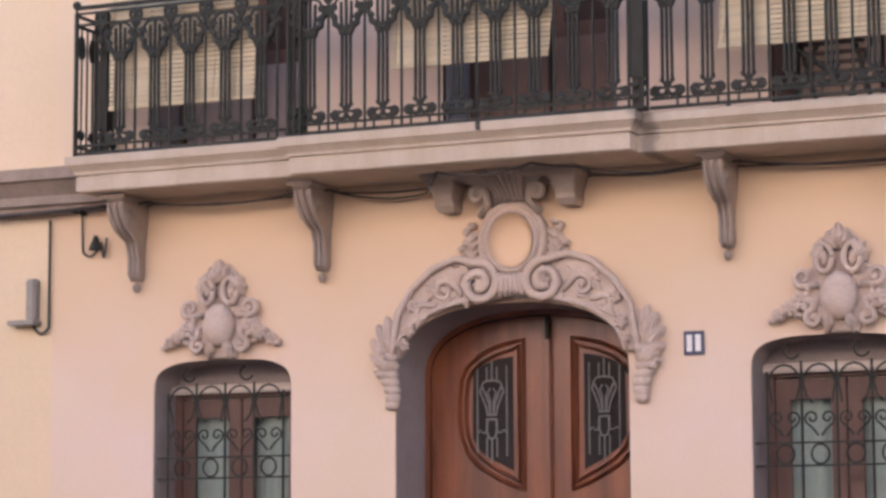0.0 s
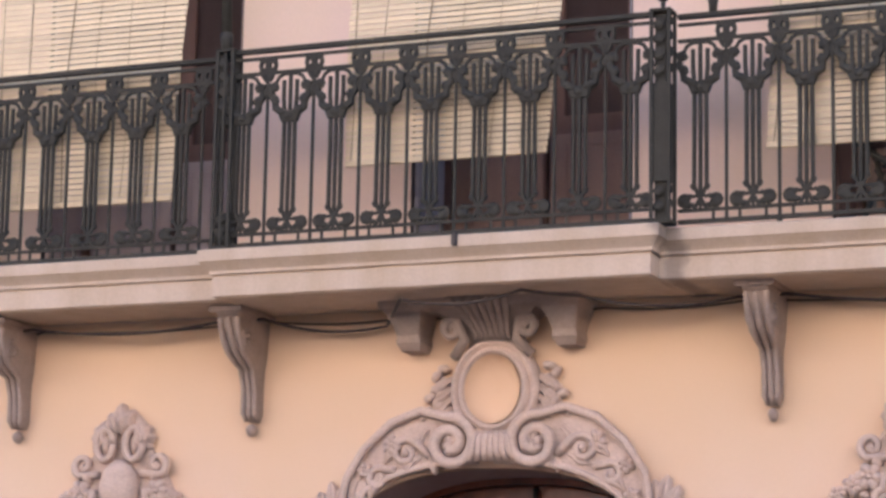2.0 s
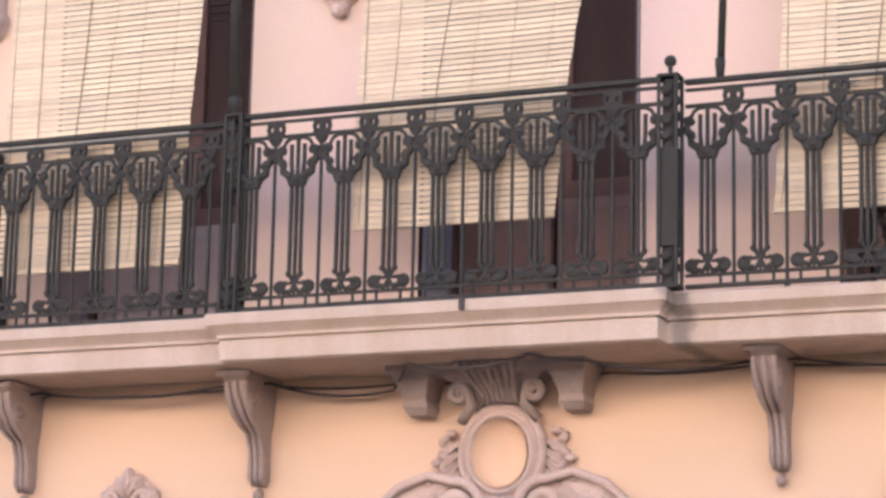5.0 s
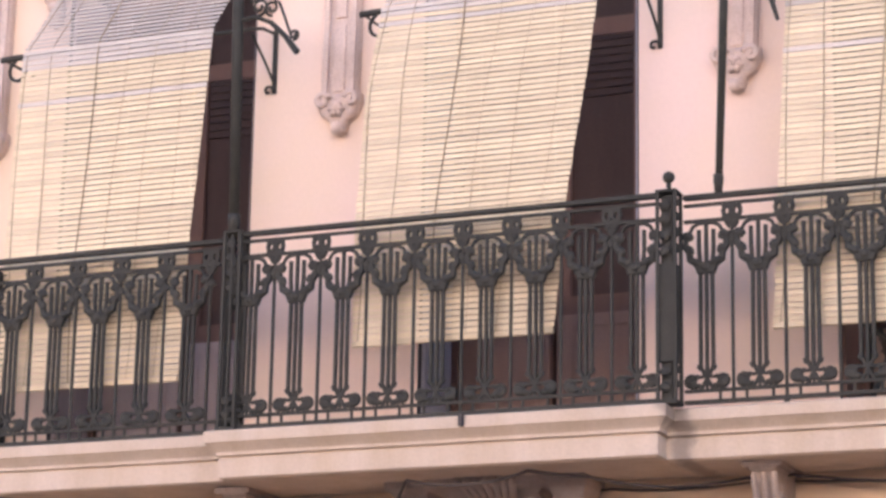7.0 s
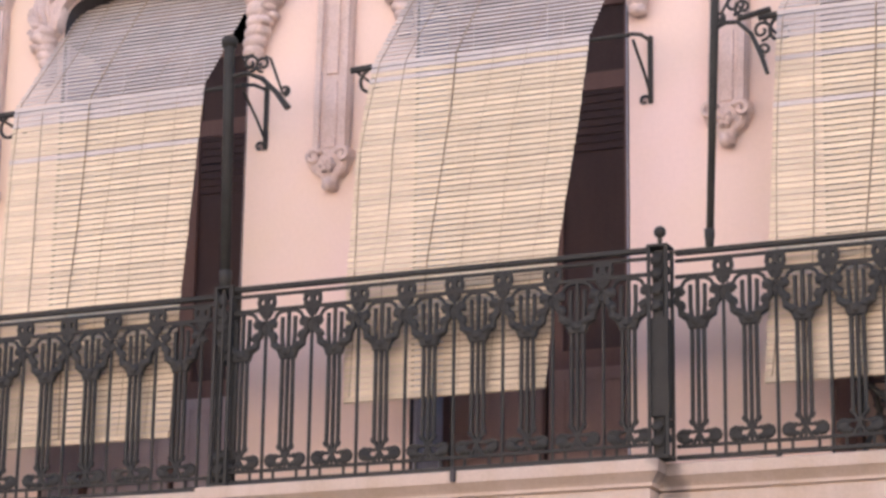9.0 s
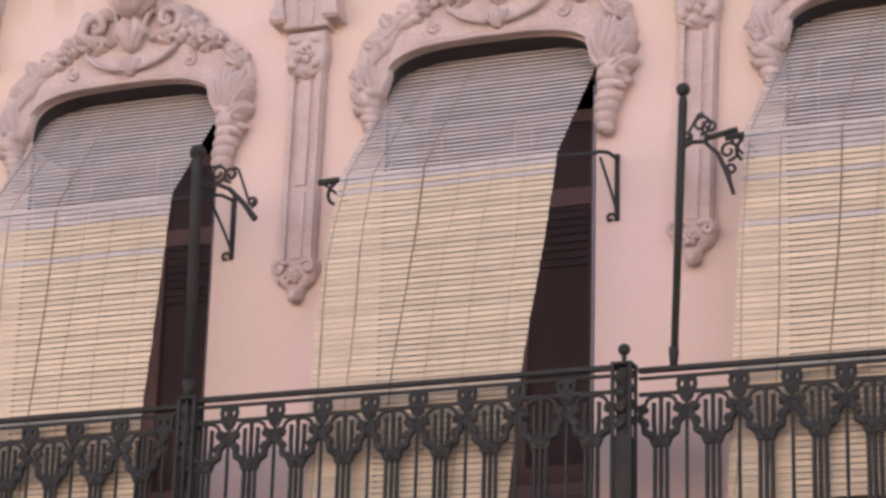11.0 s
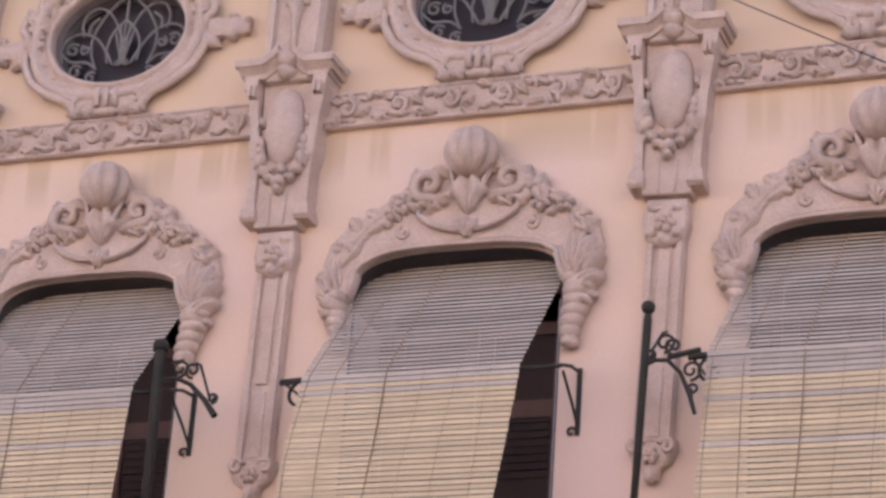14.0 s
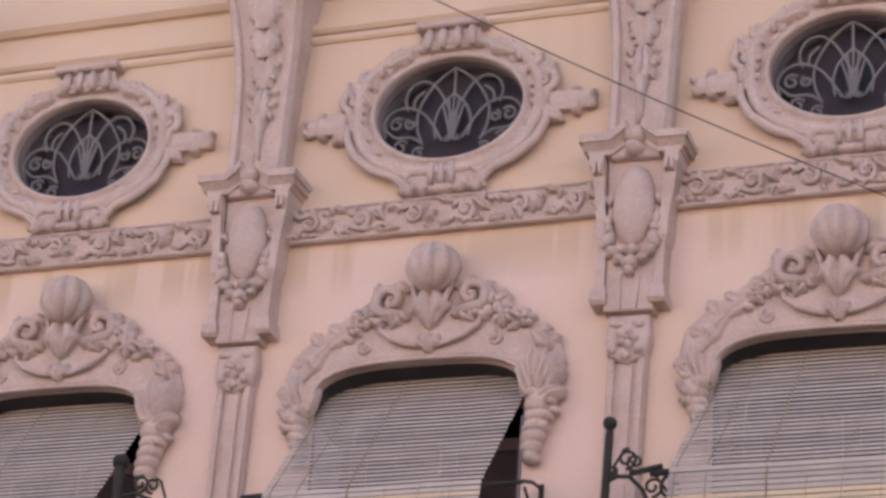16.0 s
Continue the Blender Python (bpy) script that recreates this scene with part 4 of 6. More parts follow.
    part("cover_strip", bm, WOOD, ob)
    bm = bmesh.new()
    rod(bm, [(mid_x + 0.012, y - 0.016, 2.66), (mid_x + 0.012, y - 0.016, 2.80)], 0.016, 8, ref=(1, 0, 0))
    part("bolt", bm, IRON, ob)
    return ob


street_door()
bm = bmesh.new()
box(bm, -0.80, 0.80, 0.0, WALL_T, 0.0, 0.15, 0.01)
tagged(part("door_step", bm, SLAB), "worn stone threshold under the street door", "step", kind="structure")

# ---- house number tile ----
tile = thing("number_tile", "small dark blue enamel house number tile with white figures", "sign")
bm = bmesh.new()
box(bm, 1.173, 1.307, -0.012, 0.0, 2.476, 2.628, 0.004)
part("plate", bm, ENAMEL, tile)
for x in (1.212, 1.268):
    bm = bmesh.new()
    box(bm, x - 0.018, x + 0.018, -0.0155, -0.0118, 2.50, 2.604)
    part("bar_mark", bm, WHITE, tile)


# ---- folded chair standing on the balcony ----
chair = thing("folding_chair", "dark folded chair leaning on the balcony by a window", "chair")
for dx in (0.0, 0.34):
    for a, b in (((2.10 + dx, -0.12, 3.94), (2.02 + dx, -0.30, 4.40)), ((2.00 + dx, -0.34, 3.94), (2.10 + dx, -0.10, 4.36))):
        bm = bmesh.new()
        rod(bm, [a, b], 0.014, 6, ref=(1, 0, 0))
        part("leg", bm, IRON, chair)
for k in range(4):
    bm = bmesh.new()
    box(bm, 2.03, 2.44, -0.325 + 0.05 * k, -0.29 + 0.05 * k, 4.30 - 0.05 * k, 4.32 - 0.05 * k, 0.003)
    part("seat_slat", bm, WOOD_DARK, chair)
bm = bmesh.new()
rod(bm, [(1.98, -0.335, 4.325), (2.30, -0.335, 4.075)], 0.017, 6)
part("brace", bm, IRON, chair)
bm = bmesh.new()
box(bm, 2.04, 2.48, -0.33, -0.30, 4.325, 4.40, 0.006)
part("backrest", bm, WOOD_DARK, chair)


# ---- carved ornament ----
def lumps(bm, spots, y, rough=0.35):
    """Bunches of small carved forms: (x, z, rx, rz, turn, height)."""
    for x, z, rx, rz, a, h in spots:
        blob(bm, (x, y, z), (rx, h, rz), a, rough, 2, 14)
    return bm


def lump_parts(ob, name, spots, y, mat, rough=0.35):
    """The same forms, each as a part of its own."""
    for q in spots:
        part(name, lumps(bmesh.new(), [q], y, rough), mat, ob, smooth=True)


def flower(bm, x, z, r, y, petals=6, h=0.03):
    for k in range(petals):
        a = 2 * math.pi * k / petals + x * 5
        blob(bm, (x + r * 0.6 * math.cos(a), y, z + r * 0.6 * math.sin(a)), (r * 0.52, h, r * 0.42), a, 0.25, 2)
    blob(bm, (x, y - h * 0.5, z), (r * 0.28, h * 0.9, r * 0.28), 0, 0.1, 1)
    return bm


def volute(ob, mat, cx, cz, r, a0, turns, y, s, thick, lead=()):
    bm = bmesh.new()
    pts = [*lead, *spiral(cx, cz, r, r * 0.18, a0, turns, y, None, s)]
    n = len(pts)
    rod(bm, pts, [thick * (1.15 - 0.55 * i / n) for i in range(n)], 7)
    part("volute", bm, mat, ob, smooth=True)
    bm = bmesh.new()
    blob(bm, (cx, y, cz), (r * 0.26, thick, r * 0.26), 0, 0.1, 2)
    part("boss", bm, mat, ob, smooth=True)


def window_crest(c):
    """The carved cartouche over a ground floor window."""
    ob = thing("window_crest", "carved stone cartouche with scrolls and garlands above a window", "ornament", "ground floor window crests", (c, 0, 0))
    M = STONE
    bm = bmesh.new()
    relief(bm, [(-0.11, 2.575), (0.11, 2.575), (0.13, 2.66), (0.25, 2.70), (0.40, 2.66), (0.43, 2.70), (0.30, 2.79), (0.24, 2.92), (0.17, 3.00), (0.13, 3.14), (0.05, 3.22), (-0.05, 3.22), (-0.13, 3.14), (-0.17, 3.00), (-0.24, 2.92), (-0.30, 2.79), (-0.43, 2.70), (-0.40, 2.66), (-0.25, 2.70), (-0.13, 2.66)], 0, -0.03, 0.015)
    part("ground", bm, M, ob)
    bm = bmesh.new()
    blob(bm, (0.0, -0.045, 2.80), (0.115, 0.065, 0.15), 0, 0.06, 3)
    part("shield", bm, M, ob, smooth=True)
    for s in (-1, 1):
        bm = bmesh.new()
        rod(bm, [(s * 0.088 + 0.052 * math.cos(a), -0.06, 3.03 + 0.085 * math.sin(a)) for a in (k * math.pi / 8 for k in range(17))], 0.020, 7)
        part("ring", bm, M, ob, smooth=True)
        bm = bmesh.new()
        blob(bm, (s * 0.088, -0.035, 3.03), (0.030, 0.035, 0.058), 0, 0.1)
        part("boss", bm, M, ob, smooth=True)
        volute(ob, M, s * 0.225, 2.92, 0.060, -1.2, 1.2, -0.045, s, 0.020, [(s * 0.13, -0.045, 2.87)])
        volute(ob, M, s * 0.165, 2.665, 0.055, 1.6, 1.3, -0.045, -s, 0.020, [(s * 0.16, -0.045, 2.79)])
        for fx, fz, fr, fy in ((0.235, 2.775, 0.065, -0.045), (0.315, 2.735, 0.050, -0.040), (0.385, 2.695, 0.042, -0.035)):
            bm = bmesh.new()
            flower(bm, s * fx, fz, fr, fy)
            part("flower", bm, M, ob, smooth=True)
        lump_parts(ob, "bud", [(s * 0.43, 2.665, 0.028, 0.022, 0.3, 0.03), (s * 0.26, 2.69, 0.03, 0.02, 0, 0.03), (s * 0.20, 2.85, 0.03, 0.035, 0.5, 0.035)], -0.03, M)
        bm = bmesh.new()
        leaf(bm, (s * 0.145, 3.00), 0.17, 0.10, math.pi / 2 - s * -0.25, -0.02, 0.06, 3)
        part("leaf", bm, M, ob, smooth=True)
        bm = bmesh.new()
        leaf(bm, (s * 0.05, 2.70), 0.13, 0.06, -math.pi / 2 + s * 0.25, -0.035, 0.05, 2)
        part("leaf", bm, M, ob, smooth=True)
    for a, l in ((-0.55, 0.13), (0.0, 0.16), (0.55, 0.13)):
        bm = bmesh.new()
        leaf(bm, (0.0, 3.09), l, 0.085, math.pi / 2 + a, -0.035, 0.065, 2)
        part("leaf", bm, M, ob, smooth=True)
    return ob


wc = window_crest(-2.085)
wc.scale.y = 1.3
copy_thing(wc, pose(2.185, 0, 0))


def plume(ob, x, z, s, scale, y, M):
    """Leaves fanned out over a ribbed, tapering drop."""
    # a fan of rounded leaves, laid one over the next
    for px, pz, a, l, w, h in ((0.0, 0.06, 1.85, 0.21, 0.10, 0.05), (0.015, 0.06, 1.62, 0.23, 0.095, 0.065), (0.025, 0.03, 1.38, 0.22, 0.095, 0.08), (0.03, -0.01, 1.12, 0.19, 0.09, 0.09), (0.025, -0.05, 0.80, 0.15, 0.08, 0.09), (-0.03, 0.02, 2.05, 0.19, 0.09, 0.05)):
        bm = bmesh.new()
        leaf(bm, (x + s * px * scale - s * 0.02, z - 0.03 + pz * scale), l * scale, w * scale, a if s > 0 else math.pi - a, y, h * scale, 1, -0.15 * s)
        part("leaf", bm, M, ob, smooth=True)
    # tapering drop, banded by deep rings
    bm = bmesh.new()
    rings = []
    for k in range(49):
        u = k / 48
        band = abs(math.sin(u * 6.0 * math.pi)) ** 0.5
        r = (0.074 - 0.034 * u ** 1.4) * (0.80 + 0.24 * band) * scale * (1 if u < 0.97 else 0.6)
        cx = x - s * 0.030 * u * scale + s * 0.010 * math.sin(u * 7)
        rings.append([(cx + r * math.cos(t), y - 0.012 + 0.75 * r * math.sin(t), z - (0.05 + 0.31 * u) * scale) for t in (2 * math.pi * j / 14 for j in range(14))])
    loft(bm, rings)
    part("drop", bm, M, ob, smooth=True)
    bm = bmesh.new()
    blob(bm, (x + s * 0.008, y - 0.02, z - 0.055 * scale), (0.072 * scale, 0.065, 0.075 * scale))
    part("knob", bm, M, ob, smooth=True)
    bm = bmesh.new()
    blob(bm, (x + s * 0.075 * scale, y - 0.015, z - 0.10 * scale), (0.032 * scale, 0.035, 0.022 * scale))
    part("spur", bm, M, ob, smooth=True)
    lump_parts(ob, "bud", [(x + s * 0.055 * scale, z - 0.06 * scale, 0.035, 0.03, 0.4 * s, 0.05), (x + s * 0.045 * scale, z - 0.13 * scale, 0.034, 0.026, -0.2 * s, 0.045), (x - s * 0.02, z - 0.02, 0.05, 0.04, 0, 0.06), (x + s * 0.05 * scale, z + 0.02, 0.04, 0.035, 0.8 * s, 0.05)], y - 0.03, M)


def door_surround():
    ob = thing("door_surround", "carved stone arch with scrolls round an oval medallion above the door", "ornament")
    M = STONE
    cx = 0.045
    for s in (-1, 1):
        # carved band following the arch
        inner = [(s * 0.81 * math.cos(a) ** 0.85 if math.cos(a) > 0 else 0.0, 2.43 + 0.446 * math.sin(a) ** 0.85) for a in (0.12 + (math.pi / 2 - 0.16) * i / 12 for i in range(13))]
        outer = [(cx + s * 0.10, 3.03), (cx + s * 0.24, 3.13), (cx + s * 0.39, 3.155), (cx + s * 0.55, 3.10), (cx + s * 0.70, 2.97), (cx + s * 0.80, 2.82), (cx + s * 0.835, 2.62), (cx + s * 0.85, 2.52)]
        bm = bmesh.new()
        relief(bm, [(x + 0.0, z + 0.01) for x, z in inner] + outer, 0, -0.05, 0.012)
        part("band", bm, M, ob)
        bm = bmesh.new()
        lead = [(x, -0.075, z) for x, z in outer[::-1][:-1]]
        pts = lead[:-1] + spiral(cx + s * 0.225, 2.985, 0.140, 0.03, 1.35, 1.6, -0.080, 30, s)
        rod(bm, pts, [0.018 + 0.012 * min(1, i / 8) for i in range(len(pts))], 7)
        part("scroll", bm, M, ob, smooth=True)
        bm = bmesh.new()
        rod(bm, [(x, -0.058, z + 0.022) for x, z in inner], 0.018, 6)
        part("rim", bm, M, ob, smooth=True)
        bm = bmesh.new()
        flower(bm, cx + s * 0.215, 2.985, 0.055, -0.06)
        part("flower", bm, M, ob, smooth=True)
        for fx, fz, r in ((0.55, 2.985, 0.050), (0.70, 2.86, 0.042), (0.735, 2.70, 0.045), (0.765, 2.60, 0.035)):
            bm = bmesh.new()
            flower(bm, cx + s * fx, fz, r, -0.055, 6, 0.034)
            part("flower", bm, M, ob, smooth=True)
        for fx, fz, a, l in ((0.36, 3.07, -0.9, 0.16), (0.40, 2.93, -0.6, 0.15), (0.53, 2.99, -0.9, 0.12), (0.62, 2.83, -1.0, 0.13), (0.33, 2.93, -1.6, 0.10)):
            bm = bmesh.new()
            leaf(bm, (cx + s * fx, fz), l, 0.055, a if s > 0 else math.pi - a, -0.045, 0.035, 2, 0.1)
            part("leaf", bm, M, ob, smooth=True)
        volute(ob, M, cx + s * 0.475, 2.945, 0.075, 2.4, -1.3, -0.065, s, 0.020, [(cx + s * 0.34, -0.06, 2.92)])
        volute(ob, M, cx + s * 0.625, 2.815, 0.060, 2.2, -1.3, -0.062, s, 0.018, [(cx + s * 0.53, -0.06, 2.86)])
        plume(ob, cx + s * 0.885, 2.55, s, 1.0, -0.02, M)
        # sprays beside the medallion
        bm = bmesh.new()
        lumps(bm, [(cx + s * (0.285 + 0.03 * math.sin(k * 2.1)) + s * 0.012 * k, 3.37 - 0.036 * k, 0.034, 0.024, k * 0.9, 0.035) for k in range(8)], -0.03)
        part("spray", bm, M, ob, smooth=True)
        for k in range(4):
            bm = bmesh.new()
            leaf(bm, (cx + s * 0.23, 3.32 - 0.05 * k), 0.15, 0.055, (-0.5 - 0.1 * k) if s > 0 else math.pi + 0.5 + 0.1 * k, -0.02, 0.05, 2)
            part("leaf", bm, M, ob, smooth=True)
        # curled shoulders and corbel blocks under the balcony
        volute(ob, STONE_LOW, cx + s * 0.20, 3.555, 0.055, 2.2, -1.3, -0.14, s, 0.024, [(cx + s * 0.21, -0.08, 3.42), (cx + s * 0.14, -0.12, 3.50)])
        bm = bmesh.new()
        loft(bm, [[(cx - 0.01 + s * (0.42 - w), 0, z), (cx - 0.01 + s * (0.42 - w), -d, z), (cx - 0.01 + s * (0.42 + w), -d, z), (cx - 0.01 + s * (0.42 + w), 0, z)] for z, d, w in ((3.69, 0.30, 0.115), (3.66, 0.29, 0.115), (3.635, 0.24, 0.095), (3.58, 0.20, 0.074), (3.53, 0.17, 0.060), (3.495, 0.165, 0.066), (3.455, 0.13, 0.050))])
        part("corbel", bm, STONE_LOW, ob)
    # medallion
    mx, mz = 0.048, 3.254
    bm = bmesh.new()
    rings = []
    for o, y in ((0.10, 0.0), (0.10, -0.06), (0.085, -0.09), (0.066, -0.09), (0.055, -0.065), (0.042, -0.065), (0.032, -0.10), (0.014, -0.105), (0.0, -0.06), (-0.01, -0.02)):
        rings.append([(x, y, z) for x, z in ellipse(mx, mz, 0.150 + 0.88 * o, 0.174 + 0.91 * o, 40)])
    loft(bm, rings, caps=False)
    part("medallion_frame", bm, M, ob, smooth=True)
    bm = bmesh.new()
    loft(bm, [[(x, y, z) for x, z in ellipse(mx, mz, 0.150 * k, 0.174 * k, 40)] for k, y in ((1.0, -0.095), (0.95, -0.074), (0.86, -0.050), (0.72, -0.028), (0.5, -0.011), (0.1, -0.004))], caps=False)
    part("medallion", bm, PAINT, ob, "smooth hollow beige oval", smooth=True)
    for k in range(7):
        u = k / 3 - 1
        bm = bmesh.new()
        rod(bm, [(mx + u * 0.075, -0.085, 3.035), (mx + u * 0.09, -0.105, 3.0), (mx + u * 0.10, -0.10, 2.94), (mx + u * 0.12, -0.08, 2.895)], 0.0175, 6)
        part("flute", bm, M, ob, smooth=True)
    # fluted console above the medallion
    for k in range(7):
        u = k / 3 - 1
        bm = bmesh.new()
        rod(bm, [(mx + u * 0.095, -0.09, 3.505), (mx + u * 0.085, -0.11, 3.54), (mx + u * 0.10, -0.16, 3.59), (mx + u * 0.13, -0.25, 3.65), (mx + u * 0.15, -0.33, 3.69)], [0.018, 0.016, 0.018, 0.022, 0.024], 6, ref=(1, 0, 0))
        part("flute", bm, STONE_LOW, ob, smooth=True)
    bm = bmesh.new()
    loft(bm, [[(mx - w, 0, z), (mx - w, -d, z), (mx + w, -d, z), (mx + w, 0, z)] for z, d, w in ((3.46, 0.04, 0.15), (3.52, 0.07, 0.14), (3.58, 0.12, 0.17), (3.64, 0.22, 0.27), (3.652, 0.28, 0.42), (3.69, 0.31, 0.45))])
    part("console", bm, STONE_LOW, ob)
    return ob


door_surround()


def upper_surround(c):
    """The carved frame round a balcony window's arch, c at the crest's axis."""
    ob = thing("window_surround", "carved stone arch surround with fluted ball, flowers and plumes", "ornament", "balcony window surrounds", (c, 0, 0))
    M = STONE
    wx = -0.055
    inner = [(wx + 0.607 * (abs(math.cos(a)) ** 0.6) * (1 if math.cos(a) >= 0 else -1), 6.77 + 0.268 * math.sin(a) ** 0.6) for a in (math.pi * i / 20 for i in range(21))]
    outer = [(-0.74, 6.72), (-0.81, 6.86), (-0.845, 6.98), (-0.81, 7.11), (-0.70, 7.21), (-0.57, 7.29), (-0.455, 7.37), (-0.34, 7.45), (-0.20, 7.47), (-0.10, 7.50), (0.10, 7.50), (0.20, 7.47), (0.32, 7.44), (0.44, 7.36), (0.54, 7.28), (0.64, 7.21), (0.73, 7.12), (0.77, 6.98), (0.73, 6.86), (0.66, 6.72)]
    bm = bmesh.new()
    relief(bm, [(x, z + 0.008) for x, z in inner] + outer, 0, -0.05, 0.02)
    part("band", bm, M, ob)
    bm = bmesh.new()
    rod(bm, [(x * 1.01, -0.048, z + 0.012) for x, z in inner], 0.012, 6)
    part("rim", bm, M, ob, smooth=True)
    # fluted ball
    bm = bmesh.new()
    n, mrows = 64, 14
    rings = []
    for i in range(1, mrows):
        a = math.pi * i / mrows
        r = math.sin(a)
        rings.append([(0.02 + 0.150 * r * (0.74 + 0.31 * abs(math.cos(4.5 * t + 0.4)) ** 0.6) * math.cos(t), -0.10 + 0.125 * r * (0.74 + 0.31 * abs(math.cos(4.5 * t + 0.4)) ** 0.6) * math.sin(t), 7.555 + 0.145 * math.cos(a)) for t in (2 * math.pi * k / n for k in range(n))])
    loft(bm, rings)
    part("fluted_ball", bm, M, ob, smooth=True)
    bm = bmesh.new()
    leaf(bm, (0.0, 7.47), 0.26, 0.20, -math.pi / 2, -0.045, 0.085, 2)
    part("bracket", bm, M, ob, smooth=True)
    for x in (-0.075, 0.085):
        bm = bmesh.new()
        rod(bm, smooth([(x * 1.5, -0.07, 7.48), (x * 1.15, -0.085, 7.40), (x * 0.8, -0.08, 7.31), (x * 0.3, -0.07, 7.24)]), 0.016, 6)
        part("stem", bm, M, ob, smooth=True)
    # heavy ringed volutes beside the ball, flowers on the one shoulder, a plainer sweep on the other
    for s in (-1, 1):
        volute(ob, M, s * 0.235, 7.395, 0.092, -0.9, 1.05, -0.072, s, 0.031, [(s * 0.13, -0.055, 7.30)])
        lump_parts(ob, "bud", [(s * 0.15, 7.30, 0.04, 0.03, 0.3 * s, 0.045), (s * 0.315, 7.415, 0.03, 0.04, 0.5 * s, 0.04), (s * 0.26, 7.285, 0.045, 0.025, 0.2 * s, 0.045)], -0.05, M)
        flowers = ((0.355, 7.335, 0.080), (0.42, 7.245, 0.055), (0.555, 7.225, 0.050)) if s > 0 else ((0.36, 7.30, 0.062), (0.43, 7.245, 0.050))
        for fx, fz, r in flowers:
            bm = bmesh.new()
            flower(bm, s * fx, fz, r, -0.060, 5, 0.036)
            part("flower", bm, M, ob, smooth=True)
        sweeps = ((0.13, 7.46, 0.3, 0.13, 0.06), (0.46, 7.29, -0.5, 0.16, 0.05), (0.60, 7.15, -0.9, 0.16, 0.06), (0.17, 7.33, -0.9, 0.12, 0.05)) if s > 0 else ((0.13, 7.46, 0.3, 0.12, 0.05), (0.42, 7.27, -0.55, 0.26, 0.035), (0.58, 7.16, -0.85, 0.26, 0.035), (0.17, 7.33, -0.9, 0.12, 0.05))
        for fx, fz, a, l, h in sweeps:
            bm = bmesh.new()
            leaf(bm, (s * fx, fz), l, 0.085, a if s > 0 else math.pi - a, -0.045, h, 2, 0.1)
            part("leaf", bm, M, ob, smooth=True)
        bm = bmesh.new()
        rod(bm, [(s * 0.035, -0.065, 7.11), (s * 0.12, -0.075, 7.125), (s * 0.21, -0.075, 7.16), (s * 0.28, -0.07, 7.215), (s * 0.30, -0.06, 7.27)], [0.014, 0.017, 0.018, 0.016, 0.012], 6)
        part("garland", bm, M, ob, smooth=True)
        volute(ob, M, s * 0.37, 7.135, 0.045, 1.2, -1.2, -0.052, s, 0.011)
        plume(ob, wx + s * 0.695, 6.80, s, 1.12 if s > 0 else 0.92, -0.03 if s > 0 else -0.015, M)
    for k, (x, z) in enumerate(outer[1:-1]):
        if abs(x) < 0.15:
            continue
        bm = bmesh.new()
        out = math.atan2(z - 6.75, x * 1.2)
        leaf(bm, (x * 0.90, z - 0.045), 0.10 + 0.03 * math.sin(k * 2.3), 0.085, out + 0.5 * math.sin(k * 1.7), -0.035, 0.045 if x > 0 else 0.030, 3)
        part("edge_leaf", bm, M, ob, smooth=True)
    for s in (-1, 1):
        lump_parts(ob, "fruit", [(s * 0.30, 7.27, 0.040, 0.032, -0.4, 0.05), (s * 0.43, 7.31, 0.036, 0.036, 0.6, 0.05), (s * 0.48, 7.19, 0.045, 0.028, 0.3 * s, 0.04), (s * 0.67, 7.07, 0.042, 0.045, 0, 0.045)], -0.045, M)
    for a in (-0.5, 0.0, 0.5):
        bm = bmesh.new()
        leaf(bm, (0.0, 7.08), 0.12, 0.06, math.pi / 2 + a, -0.05, 0.05, 2)
        part("leaf", bm, M, ob, smooth=True)
    return ob


us = upper_surround(CX[1])
us.scale.y = 1.3
for c in (CX[0], CX[2]):
    copy_thing(us, pose(c, 0, 0))


